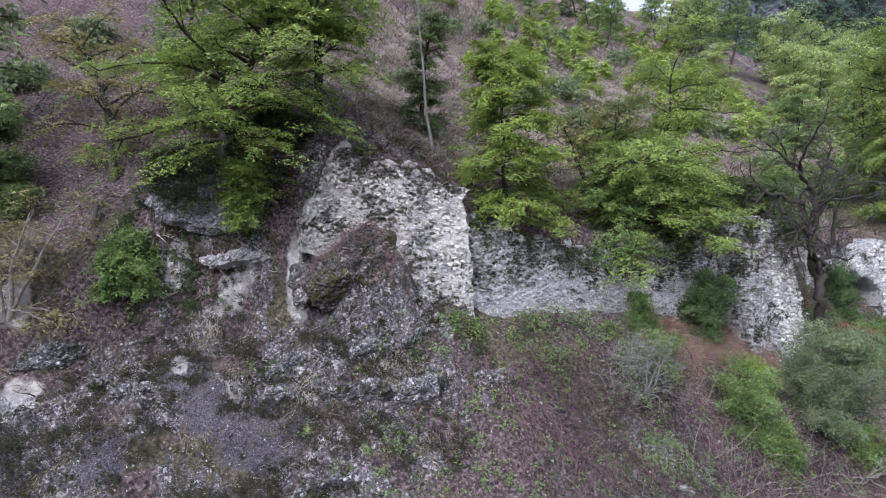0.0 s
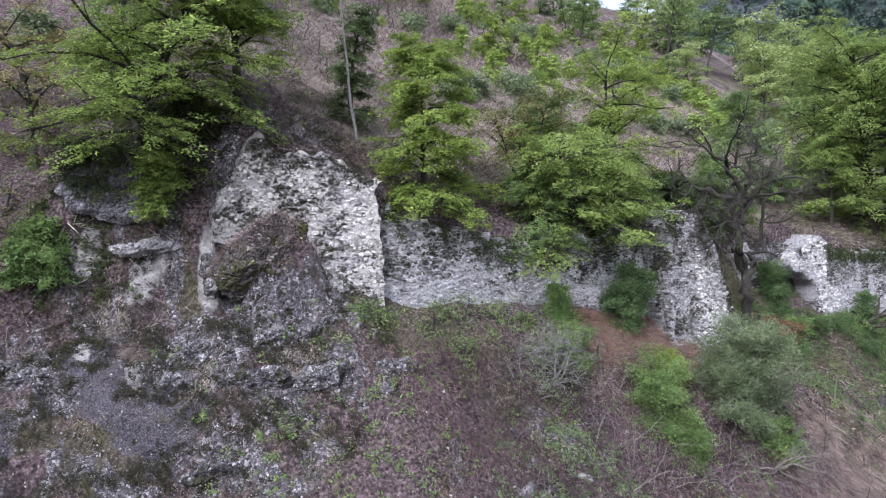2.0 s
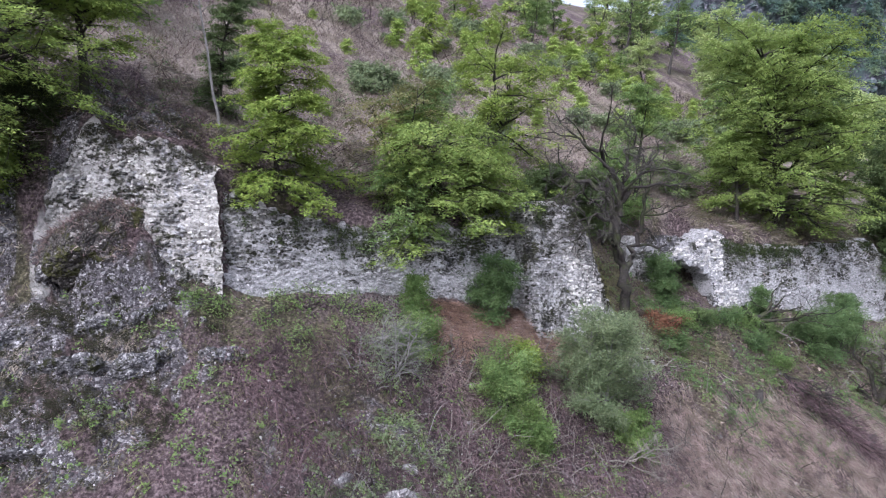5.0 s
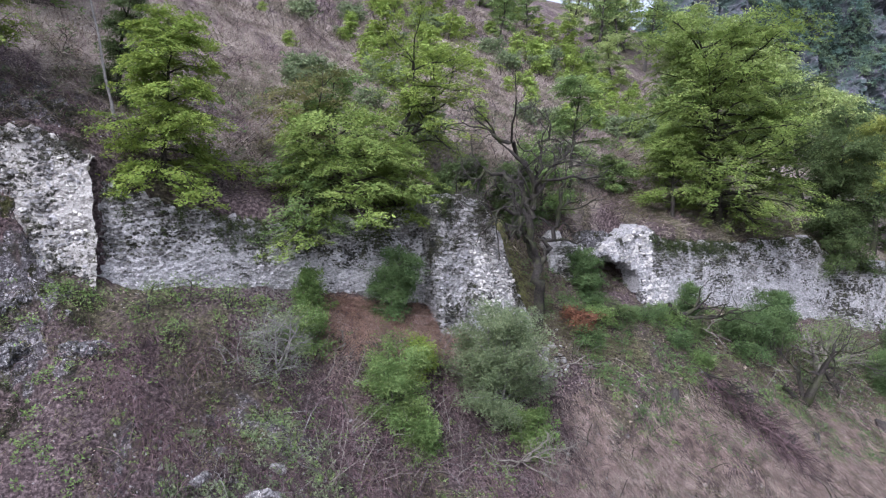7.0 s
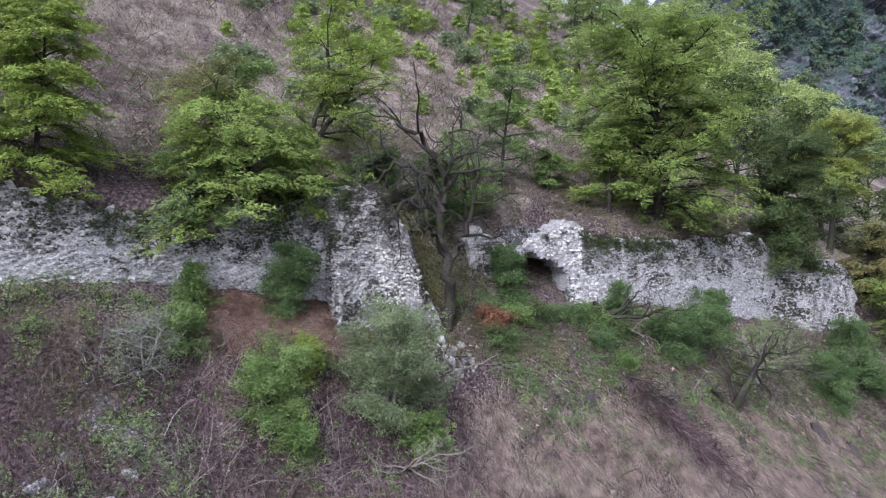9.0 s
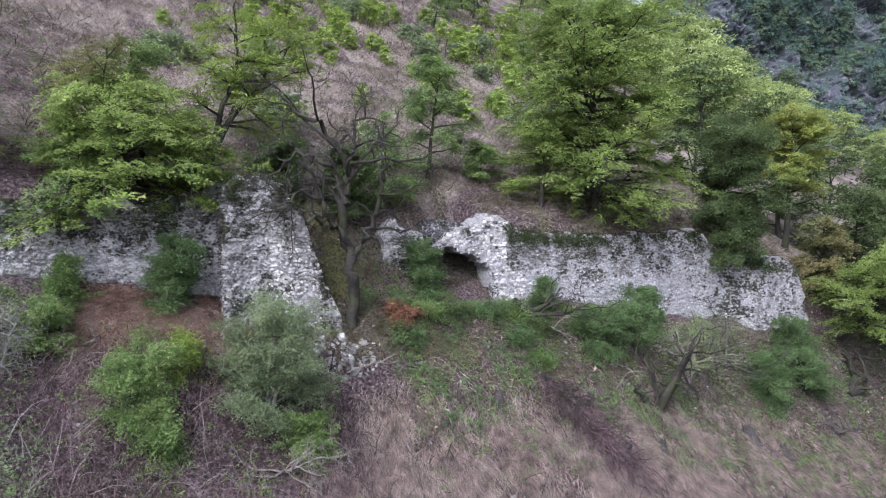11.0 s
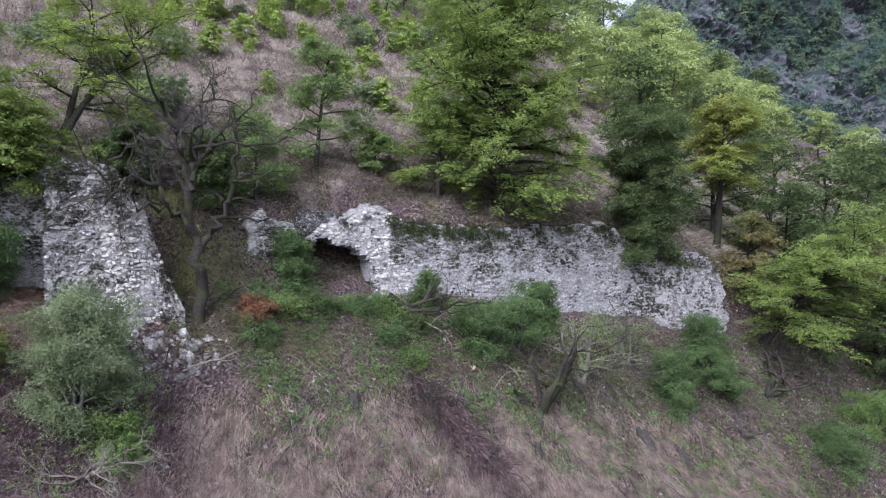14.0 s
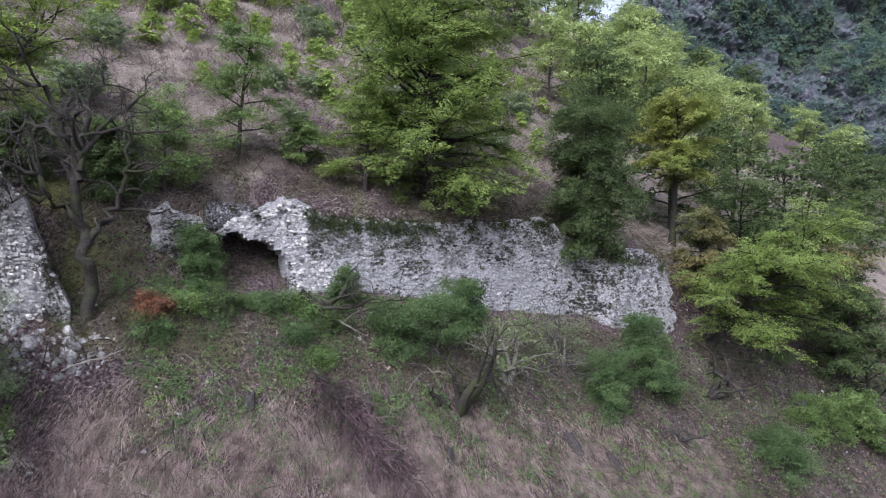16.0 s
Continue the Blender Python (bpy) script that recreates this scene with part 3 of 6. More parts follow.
def tree(name, s, d, height, spread, leaf_mat, bark, label, seed, limbs=16, leaf=0.11, per=26, low=0.2, lean=(0, 0), rise=0.35, droop=0.06,
         trunk=0.14, top=0.35, spray=0.42, subs=6, bias=(0, 0), category="tree", sink=0.25, stems=1, thin=1.0, full=0.75, group="", density=1.0, fine=True, flat=None, crook=0.09):
    """A tree or bush: tapered stem(s), limbs, twigs and a crown of leaf sprays. low: share of the stem free of limbs; top: crown width at the
    tip over its widest; rise: upward lean of limbs; bias: extra reach of the limbs towards (s, d); thin: how densely leafed."""
    rng = np.random.default_rng(seed)
    root = new(name)
    root.location = on_ground(s, d, sink)
    tagged(root, label, category, group)
    flat = flat if flat is not None else 0.42 if category == "tree" else 0.95
    wood, twigs = Tubes(), Tubes()
    cen, nor, way = [], [], []
    bx, by = bias[0] * UX + bias[1] * UY, bias[0] * UY - bias[1] * UX
    lx, ly = lean[0] * UX + lean[1] * UY, lean[0] * UY - lean[1] * UX
    for stem in range(stems):
        turn = 6.28 * stem / stems + rng.uniform(0, 6)
        off = 0.0 if stems == 1 else 0.35
        wayup = Vector((lx + off * math.cos(turn), ly + off * math.sin(turn), 1.0))
        axis = bend(rng, (0.05 * math.cos(turn) * (stems > 1), 0.05 * math.sin(turn) * (stems > 1), 0), wayup, height * (1 if stems == 1 else rng.uniform(0.75, 1)) * 0.96, 9, crook, -0.04)
        rr = trunk / math.sqrt(stems)
        wood.add(axis, [rr * (1.35 if i == 0 else 1) * (1 - 0.9 * i / 9) + 0.006 for i in range(10)], 7 if fine else 5)
        for i in range(limbs // stems):
            u = low + (0.98 - low) * ((i + rng.uniform(0, 1)) / max(1, limbs // stems))
            q = min(u, 0.999) * 9
            base = axis[int(q)].lerp(axis[min(9, int(q) + 1)], q - int(q))
            az = turn + i * 2.399 + rng.uniform(-0.4, 0.4)
            shape = 1 - (1 - top) * ((u - low) / (1 - low)) ** 1.4
            if u < low + 0.15:
                shape *= full + (1 - full) * (u - low) / 0.15
            reach = spread * shape * rng.uniform(0.45, 1.15)
            w = Vector((math.cos(az) + bx, math.sin(az) + by, rise + 0.7 * (u - 0.3) + rng.uniform(-0.2, 0.35)))
            reach *= min(1.6, max(0.5, Vector((w.x, w.y)).length))
            pts = bend(rng, base, w, reach, 7, crook + 0.02, droop)
            r0 = max(0.012, rr * 0.45 * (1 - 0.6 * u))
            wood.add(pts, [r0 * (1 - 0.88 * j / 7) + 0.004 for j in range(8)], 5 if fine else 3)
            for j in range(subs):
                f = 0.28 + 0.72 * (j + rng.uniform(0, 0.9)) / subs
                q2 = min(f, 0.999) * 7
                b2 = pts[int(q2)].lerp(pts[min(7, int(q2) + 1)], q2 - int(q2))
                forward = (pts[min(7, int(q2) + 1)] - pts[int(q2)] if q2 < 7 else pts[7] - pts[6]).normalized()
                side = forward.cross(Vector((0, 0, 1)))
                if side.length < 0.1:
                    side = Vector((1, 0, 0))
                w2 = forward * 0.8 + side.normalized() * (1 if j % 2 else -1) * rng.uniform(0.3, 1.1) + Vector((0, 0, rng.uniform(-0.3, 0.5)))
                ln = spread * rng.uniform(0.18, 0.36) * (1.1 - 0.4 * f) + 0.12
                p2 = bend(rng, b2, w2, ln, 3, 0.15, droop * 1.5)
                if fine or j % 2:
                    twigs.add(p2, [max(0.005, r0 * 0.32) * (1 - 0.26 * m) for m in range(4)], 3)
                if rng.uniform() < 0.5 * thin:
                    cen.append(tuple(b2 + Vector(rng.normal(0, 0.1, 3))))
                    way.append((forward.x, forward.y, forward.z))
                    nor.append(tuple(Vector((0, 0, 1)) + Vector(rng.normal(0, 0.35 * flat, 3))))
                for m in (1, 2, 3):
                    if rng.uniform() > thin:
                        continue
                    cen.append(tuple(p2[m] + Vector(rng.normal(0, 0.08, 3))))
                    ww = (p2[m] - p2[m - 1]).normalized()
                    way.append((ww.x, ww.y, ww.z))
                    nor.append(tuple(Vector((0.3 * math.cos(az), 0.3 * math.sin(az), 1)) + Vector(rng.normal(0, 0.42 * flat, 3))))
    wood.object("trunk", bark, root)
    tagged(twigs.object("branchwork", bark, root, False), kind="stuff")
    if cen:
        cloud_object("crown", leaf_sprays(rng, cen, nor, way, spray, leaf * (0.86 if fine else 1.08), int(per * (1.95 if fine else 1.45) * density), flat=flat), leaf_mat, root)
    return root


def lumps(count, seed, rough=0.34):
    """Alike but differing stones: chamfered blocks of one metre with uneven corners, as shared meshes."""
    rng = random.Random(seed)
    made = []
    for i in range(count):
        bm = bmesh.new()
        bmesh.ops.create_cube(bm, size=1.0)
        bmesh.ops.bevel(bm, geom=bm.edges[:], offset=0.2, segments=1, affect="EDGES")
        for v in bm.verts:
            v.co += Vector([rng.uniform(-rough, rough) * 0.6 for _ in range(3)])
        me = bpy.data.meshes.new("stone")
        bm.to_mesh(me)
        bm.free()
        made.append(me)
    return made

# ---- the hillside: one sheet, fine near the wall and coarse far off ----


def spaced(fine_a, fine_b, step, far_a, far_b, growth=1.13):
    vals = list(np.arange(fine_a, fine_b, step))
    gap, v = step, fine_b
    while v < far_b:
        vals.append(v)
        gap *= growth
        v += gap
    vals.append(far_b)
    gap, v = step, fine_a
    while v > far_a:
        gap *= growth
        v -= gap
        vals.append(max(v, far_a))
    return sorted(set(vals))


S_LINES = sorted(set(list(np.arange(-16, -1.5, 0.11)) + [v for v in spaced(-17, 40, 0.2, -260, 330) if not -16 <= v <= -1.5]))
D_LINES = spaced(-3.6, 8.5, 0.115, -140, 300)


def cover_at(s, d):
    """red: bare rock, green: dry grass, blue: green growth"""
    x, y = plan(s, d)
    rock = rockiness(s, d)
    rock *= 0.40 + 0.7 * soft_step(-0.2, 0.25, fbm(x, y, 14.0, 1.0, 4))
    lower = soft_step(8.5, 11, s + 0.3 * d) * soft_step(2.0, 4.4, d) * (1 - 0.45 * soft_step(22, 29, s)) * (0.12 + 0.88 * soft_step(-0.18, 0.16, fbm(x, y, 17.0, 1.4, 4)))
    upper = (0.35 + 0.65 * soft_step(-9, -5, s)) * soft_step(1.0, 3.0, -d) * (0.25 + 0.75 * soft_step(-0.15, 0.25, fbm(x, y, 2.0, 5.0, 3)))
    straw = max(lower, upper * 0.74 * (1 - 0.6 * soft_step(28, 50, -d)))
    green = 0.5 * soft_step(13.5, 15.5, s) * (1 - soft_step(3.0, 4.6, d - 0.15 * (s - 15))) * (0.5 + 0.5 * (d > -0.5))
    green = max(green * soft_step(-0.9, -0.3, d), 0.55 * soft_step(-0.1, 0.35, fbm(x, y, 9.0, 3.0, 3)) * (1 - lower))
    green = max(green, 0.34 * soft_step(28, 33, s))
    green = max(green, 0.34 * soft_step(30, 48, -d))
    return rock, straw * 0.95, green


PALE_SPOTS = ((-8.75, -1.95, 0.8, 0.3), (-10.4, -0.9, 0.35, 0.5), (-9.3, 0.4, 0.3, 0.5), (-14.0, -1.7, 0.9, 0.6), (-5.9, 0.5, 0.7, 0.25), (-7.3, -1.4, 0.4, 0.45), (-14.0, -2.9, 0.6, 0.35), (-10.2, -2.4, 0.5, 0.3))
GRAVEL_SPOTS = ((-10.3, -0.7, 0.7, 0.9), (-8.8, 1.4, 1.3, 0.8), (-10.0, 0.5, 0.55, 1.0), (-12.2, 0.9, 0.6, 0.8), (-6.4, -0.9, 0.7, 0.35))


def bare_at(s, d):
    """red: pale smooth ledges, green: dark gravel chutes"""
    found = []
    for spots in (PALE_SPOTS, GRAVEL_SPOTS):
        found.append(max(math.exp(-(((s - a) / ra) ** 2) - ((d - b) / rb) ** 2) for a, b, ra, rb in spots))
    x, y = plan(s, d)
    dry = soft_step(1.6, 4.5, -d) * soft_step(-13, -8, s + 0.5 * d) * (0.42 + 0.42 * soft_step(-0.3, 0.2, fbm(x, y, 31.0, 3.2, 4))) * (1 - 0.4 * soft_step(20, 40, -d))
    return 0.7 * soft_step(0.3, 0.85, found[0]), 0.74 * soft_step(0.15, 0.7, found[1]), dry


def ground_vertex(s, d):
    r = rockiness(s, d)
    z = rough_z(s, d)
    if r > 0.02:
        x, y = plan(s, d)
        d += r * 0.2 * fbm(x * 0.7, y * 0.7, z * 1.6, 0.9, 4)
    return (*plan(s, d), z)


def hillside():
    verts = [ground_vertex(s, d) for d in D_LINES for s in S_LINES]
    wide = len(S_LINES)
    faces = [(j * wide + i, (j + 1) * wide + i, (j + 1) * wide + i + 1, j * wide + i + 1) for j in range(len(D_LINES) - 1) for i in range(wide - 1)]
    ob = mesh_object("ground", verts, faces, GROUND, smooth=True)
    tint = ob.data.color_attributes.new("cover", "FLOAT_COLOR", "POINT")
    cols = [(*cover_at(s, d), 1.0) for d in D_LINES for s in S_LINES]
    tint.data.foreach_set("color", np.array(cols, dtype=np.float32).ravel())
    tint = ob.data.color_attributes.new("bare", "FLOAT_COLOR", "POINT")
    cols = [(*bare_at(s, d), 1.0) for d in D_LINES for s in S_LINES]
    tint.data.foreach_set("color", np.array(cols, dtype=np.float32).ravel())
    return tagged(ob, "steep hillside of brown earth, dry grass and bare grey rock", "hillside", kind="structure")


hillside()


# ---- the far mountain across the side valley ----
def mountain():
    """A forested mountainside with a slanting band of crags, about two hundred metres off, its haze put into the
    colours.
    """
    verts = []

    def crag(x, z):
        line = 73 - 0.53 * (x - 92)
        band = abs(z - line - 7 * fbm(x, z, 1.0, 22, 3)) / (9 + 4 * fbm(x, z, 5.0, 14, 3))
        second = math.hypot((x - 150) / 6, (z - 74) / 13) + 0.5 * fbm(x, z, 2.0, 8, 3)
        third = math.hypot((x - 112) / 8, (z - 40) / 8) + 0.6 * fbm(x, z, 7.0, 8, 3)
        return max(1 - soft_step(0.7, 1.15, band) if x > 68 else 0.0, 1 - soft_step(0.7, 1.2, second), 1 - soft_step(0.7, 1.2, third))

    xs = list(np.linspace(50, 172, 220)) + list(np.linspace(178, 310, 22))
    zs = list(np.linspace(-40, 2, 12)) + list(np.linspace(3, 96, 150)) + list(np.linspace(102, 280, 26))
    wide, high = len(xs), len(zs)
    for z_row in zs:
        for x in xs:
            ridge = 46 + 1.15 * (x - 58) - 0.001 * (x - 58) ** 2 + 9 * fbm(x, 0, 0, 30, 3)
            z = min(z_row, ridge)
            y = 168 + 0.42 * (z + 30) + 0.1 * (x - 48) + 0.35 * max(0.0, 95 - x) * max(0.0, 1 - (z + 40) / 150)
            y += 16 * fbm(x, z, 4.0, 55, 4) + 5 * fbm(x, z, 9.0, 11, 4) + 10 * abs(fbm(x * 0.8 + z * 0.6, z * 0.4, 2.0, 24, 3)) + 2.0 * (z_row - z)
            c = crag(x, z)
            if c > 0.02:
                y += c * (3.5 * abs(fbm(x * 1.2 + z * 0.5, z * 0.45, 6.0, 4.0, 5)) - 1.0 + 1.1 * fbm(x * 1.4, z * 0.8, 3.0, 1.2, 4))
            verts.append((x, y, z))
    faces = [(j * wide + i, j * wide + i + 1, (j + 1) * wide + i + 1, (j + 1) * wide + i) for j in range(high - 1) for i in range(wide - 1)]
    ob = mesh_object("mountain", verts, faces, FAR_ROCK_HAZED, smooth=False)
    tagged(ob, "distant mountainside with grey rock bands, tinted blue for haze, between dark woods", "mountain", kind="structure")
    # its woods: rounded crowns, few on the crags
    rng = np.random.default_rng(5)
    pos, nor, way, made = [], [], [], 0
    while made < 6200:
        i, j = int(218 * rng.uniform()), int(rng.uniform(16, 165))
        a, b, c = (Vector(verts[j * wide + i]), Vector(verts[j * wide + i + 1]), Vector(verts[min(high - 1, j + 1) * wide + i]))
        p = a + (b - a) * rng.uniform() + (c - a) * rng.uniform()
        if rng.uniform() < 0.93 * crag(p.x, p.z):
            continue
        r = rng.uniform(1.1, 2.6)
        made += 1
        for _ in range(9):
            o = Vector(rng.normal(0, 1, 3)).normalized()
            o.z = abs(o.z) * 1.15 - 0.1
            o.y = -abs(o.y) if rng.uniform() < 0.8 else o.y
            pos.append(tuple(p + o * r * rng.uniform(0.75, 1.05) + Vector((0, -0.3 * r, 0.25 * r))))
            nor.append((o.x * 0.8, o.y * 0.8, o.z * 0.8 + 0.5))
            way.append(tuple(rng.normal(0, 1, 3)))
    woods = cloud_object("far_wood", leaf_sprays(rng, pos, nor, way, 0.8, 0.62, 6, 0.4), LEAF_FAR_HAZED)
    tagged(woods, "dark green woods clinging to the distant mountainside, tinted blue for haze", "forest", kind="stuff")


def far_ridge():
    """a ridge far behind, hazy by its pale blue colour alone, rising from the notch in the skyline"""
    verts, wide, high = [], 70, 14
    for j in range(high):
        for i in range(wide):
            x = 60 + 420 * i / (wide - 1)
            top = 60 + 0.58 * (x - 60) + 14 * fbm(x, 0, 3, 60, 4)
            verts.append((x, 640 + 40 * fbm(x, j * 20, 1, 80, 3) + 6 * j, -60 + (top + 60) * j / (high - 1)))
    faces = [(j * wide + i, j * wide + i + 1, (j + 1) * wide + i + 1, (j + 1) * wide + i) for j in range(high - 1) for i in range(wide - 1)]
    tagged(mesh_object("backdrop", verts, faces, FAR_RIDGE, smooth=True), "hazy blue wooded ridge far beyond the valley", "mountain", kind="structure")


far_ridge()
mountain()

# ---- the old walls ----
STONES = lumps(20, 3)


def wall_point(s, z, face, lean, foot):
    """a point of the wall's face: leaning back by lean as it goes up"""
    x, y = plan(s, face(s) - lean * (z - foot(s)))
    return Vector((x, y, z))


def wall_core(name, parent, s0, s1, face, foot, crown, thick, lean, mat, opening=None, rough=0.10, end=0.0):
    """The mortared core of a wall: a solid body with a ragged top; opening(s, z) cuts a hole right through."""
    step = 0.13
    cols = max(2, int((s1 - s0) / step))
    rows = 34
    grid = {}
    verts, faces = [], []

    def vert(p):
        verts.append(p)
        return len(verts) - 1

    for side in (0, 1):
        for i in range(cols + 1):
            s = s0 + (s1 - s0) * i / cols
            low, high = foot(s) - 0.7, crown(s)
            for j in range(rows + 1):
                z = low + (high - low) * j / rows
                ragged = 0.5 * fbm(s0, z * 1.0, 4.0, 0.8, 3) + 0.16 * fbm(s0, z, 9.0, 0.25, 2)
                p = wall_point(s + ragged * max(0.0, 1 - min(i, cols - i) / 4) * end, z, face, lean, foot)
                bulge = rough * (0.7 * fbm(p.x, p.y, p.z, 0.7, 3) + 0.75 * fbm(p.x, p.y, p.z * 1.8, 0.22, 3))
                back = thick if side else 0.0
                x, y = (-UY * (back - bulge * (1 - side)), UX * (back - bulge * (1 - side)))
                top = (0.22 * fbm(p.x * 2, p.y * 2, 1.0, 0.8, 3) + 0.2 * fbm(p.x, p.y, 6.0, 0.25, 2)) if j >= rows - 1 else 0.0
                grid[side, i, j] = vert(p + Vector((x, y, top)))
    gone = set()
    for i in range(cols):
        s = s0 + (s1 - s0) * (i + 0.5) / cols
        for j in range(rows):
            z = foot(s) - 0.7 + (crown(s) - foot(s) + 0.7) * (j + 0.5) / rows
            if opening and opening(s, z):
                gone.add((i, j))
    for i in range(cols):
        for j in range(rows):
            if (i, j) in gone:
                continue
            faces.append((grid[0, i, j], grid[0, i + 1, j], grid[0, i + 1, j + 1], grid[0, i, j + 1]))
            faces.append((grid[1, i, j], grid[1, i, j + 1], grid[1, i + 1, j + 1], grid[1, i + 1, j]))
            for di, dj, a, b in ((-1, 0, (i, j), (i, j + 1)), (1, 0, (i + 1, j + 1), (i + 1, j)), (0, -1, (i + 1, j), (i, j)), (0, 1, (i, j + 1), (i + 1, j + 1))):
                ni, nj = i + di, j + dj
                if ni < 0 or ni >= cols or nj < 0 or nj >= rows or (ni, nj) in gone:
                    faces.append((grid[(0, *a)], grid[(0, *b)], grid[(1, *b)], grid[(1, *a)]))
    ob = mesh_object(name, verts, faces, mat, parent)
    return ob


def lay_stones(parent, s0, s1, face, foot, crown, lean, seed, mat_at, course=(0.15, 0.24), length=(0.2, 0.5), skip=0.12, opening=None, proud=0.05,
               jitter=3.0, parts=300, depth=0.22):
    """Stones in rough courses on a wall's face, each an object; those past the count are joined."""
    rng = random.Random(seed)
    spots = []
    z = min(foot(s0), foot(s1)) - 0.35
    peak = max(crown(s0 + (s1 - s0) * i / 40) for i in range(41))
    while z < peak:
        ch = rng.uniform(*course)
        s = s0 + rng.uniform(0, 0.3)
        while s < s1:
            ln = rng.uniform(*length) * (0.8 + ch)
            mid, zz = s + ln / 2, z + ch / 2 + rng.uniform(-0.035, 0.035) + 0.03 * math.sin(1.7 * s)
            s += ln + rng.uniform(0.01, 0.035)
            if mid + ln * 0.4 > s1 or zz < foot(mid) - 0.3 or zz > crown(mid) - 0.02:
                continue
            mat = mat_at(mid, zz, rng)
            if rng.random() < (0.04 if mat is STONE_DARK else skip):
                continue
            if opening and opening(mid, zz, 0.12):
                continue
            p = wall_point(mid, zz, face, lean, foot)
            slope = (face(mid + 0.1) - face(mid - 0.1)) / 0.2
            turn = math.atan2(UY * 1.0 - slope * UX, UX + slope * UY)
            out = Vector((math.sin(turn), -math.cos(turn), 0))
            p = p + out * (rng.uniform(0.0, 1.0) * proud - depth * 0.44 + (0.01 if mat is STONE_DARK else 0.0))
            m = Matrix.LocRotScale(p, Euler((radians(rng.uniform(-jitter, jitter) * 2), radians(rng.uniform(-jitter, jitter) * 2), turn + radians(rng.uniform(-jitter, jitter) * 1.5))),
                                   Vector((ln * 1.03, depth * rng.uniform(0.9, 1.1), ch * rng.uniform(0.75, 1.25))))
            spots.append((m, mat, rng.choice(STONES)))
        z += ch + 0.012
    return spots


STONE_JOBS = []


def mat_slots(me, mat):
    twin = me.copy()
    twin.materials.clear()
    twin.materials.append(mat)
    return twin


STONE_KINDS = {}


def stone_mesh(me, mat):
    key = (me.name, mat.name)
    if key not in STONE_KINDS:
        STONE_KINDS[key] = mat_slots(me, mat)
    return STONE_KINDS[key]


def set_stones(parent, spots, most, seed):
    """Sets the stones into their wall: up to the given number as single objects, the rest in one mesh."""
    random.Random(seed).shuffle(spots)
    for m, mat, me in spots[:most]:
        ob = new("stone", stone_mesh(me, mat))
        ob.parent = parent
        ob.matrix_basis = m
    rest = {}
    for m, mat, me in spots[most:]:
        verts, faces, _ = rest.setdefault(mat.name, ([], [], mat))
        base = len(verts)
        verts.extend(m @ v.co for v in me.vertices)
        faces.extend(tuple(base + i for i in f.vertices) for f in me.polygons)
    for verts, faces, mat in rest.values():
        tagged(mesh_object("rubble_stones", verts, faces, mat, parent), kind="stuff")


# Wall beside the crag: a low pale face with dark, broken masonry above it
FOOT_A = ((-3.0, 9.65), (0, 9.4), (3, 8.95), (7.3, 8.5))
CROWN_A = ((-3.0, 12.4), (-1, 11.7), (1, 11.25), (2.5, 11.0), (3.5, 11.35), (5, 11.15), (6.2, 11.6), (7.3, 11.9))


def face_a(s):
    return 0.0


def foot_a(s):
    return along(s, FOOT_A)


def crown_a(s):
    return along(s, CROWN_A)


def mix_a(s, z, rng):
    # below s -0.6 the dark stones paint in moss and shade together
    up = (z - foot_a(s)) / 1.3 + 0.35 * fbm(s, z, 1.0, 0.8, 3) + (0.55 if s < -0.6 else 0)
    return STONE_DARK if up + rng.uniform(-0.15, 0.15) > 1.0 else STONE


wall_a = new("wall_west")
tagged(wall_a, "ruined retaining wall of pale coursed stone, dark and broken at the top", "wall", kind="structure")
wall_core("wall_core", wall_a, -3.0, 7.4, face_a, foot_a, crown_a, 0.9, 0.10, MORTAR)
STONE_JOBS.append((wall_a, lay_stones(wall_a, -2.9, 7.3, face_a, foot_a, crown_a, 0.10, 11, mix_a, course=(0.06, 0.11), length=(0.08, 0.24), skip=0.16, proud=0.045, jitter=5), 300, 1))

# Broad broken pier standing out from the wall line
CROWN_B = ((7.0, 11.7), (7.5, 12.05), (8.6, 12.0), (8.9, 11.5), (9.5, 10.75), (9.9, 9.6), (10.3, 8.3), (10.7, 7.5))


def face_b(s):
    return 1.25 - 0.06 * (s - 7) + 0.08 * math.sin(3 * s)


def foot_b(s):
    return along(s, ((7.0, 7.45), (8.5, 7.15), (10.7, 6.9)))


def crown_b(s):
    return along(s, CROWN_B)


def mix_b(s, z, rng):
    bare = math.hypot((s - 9.15 - 0.12 * (9 - z)) / 0.75, (z - 8.9) / 1.75) + 0.3 * fbm(s, z, 3.0, 0.5, 3)
    if bare < 1.1:
        return RUBBLE_PALE
    shade = fbm(s, z, 6.0, 0.6, 3) + 0.12 * (z > 10.2) + 0.1 * (s < 8.3) + rng.uniform(-0.12, 0.12)
    return STONE_DARK if shade > 0.11 else STONE


pier_b = new("wall_pier")
tagged(pier_b, "broken rubble-stone pier with a pale bare face and mossy top", "wall", kind="structure")
wall_core("pier_core", pier_b, 7.05, 10.6, face_b, foot_b, crown_b, 1.9, 0.09, MORTAR_STAINED, rough=0.13)
STONE_JOBS.append((pier_b, lay_stones(pier_b, 7.05, 10.6, face_b, foot_b, crown_b, 0.09, 12, mix_b, course=(0.055, 0.11), length=(0.07, 0.2), skip=0.25, proud=0.06, jitter=9), 300, 2))


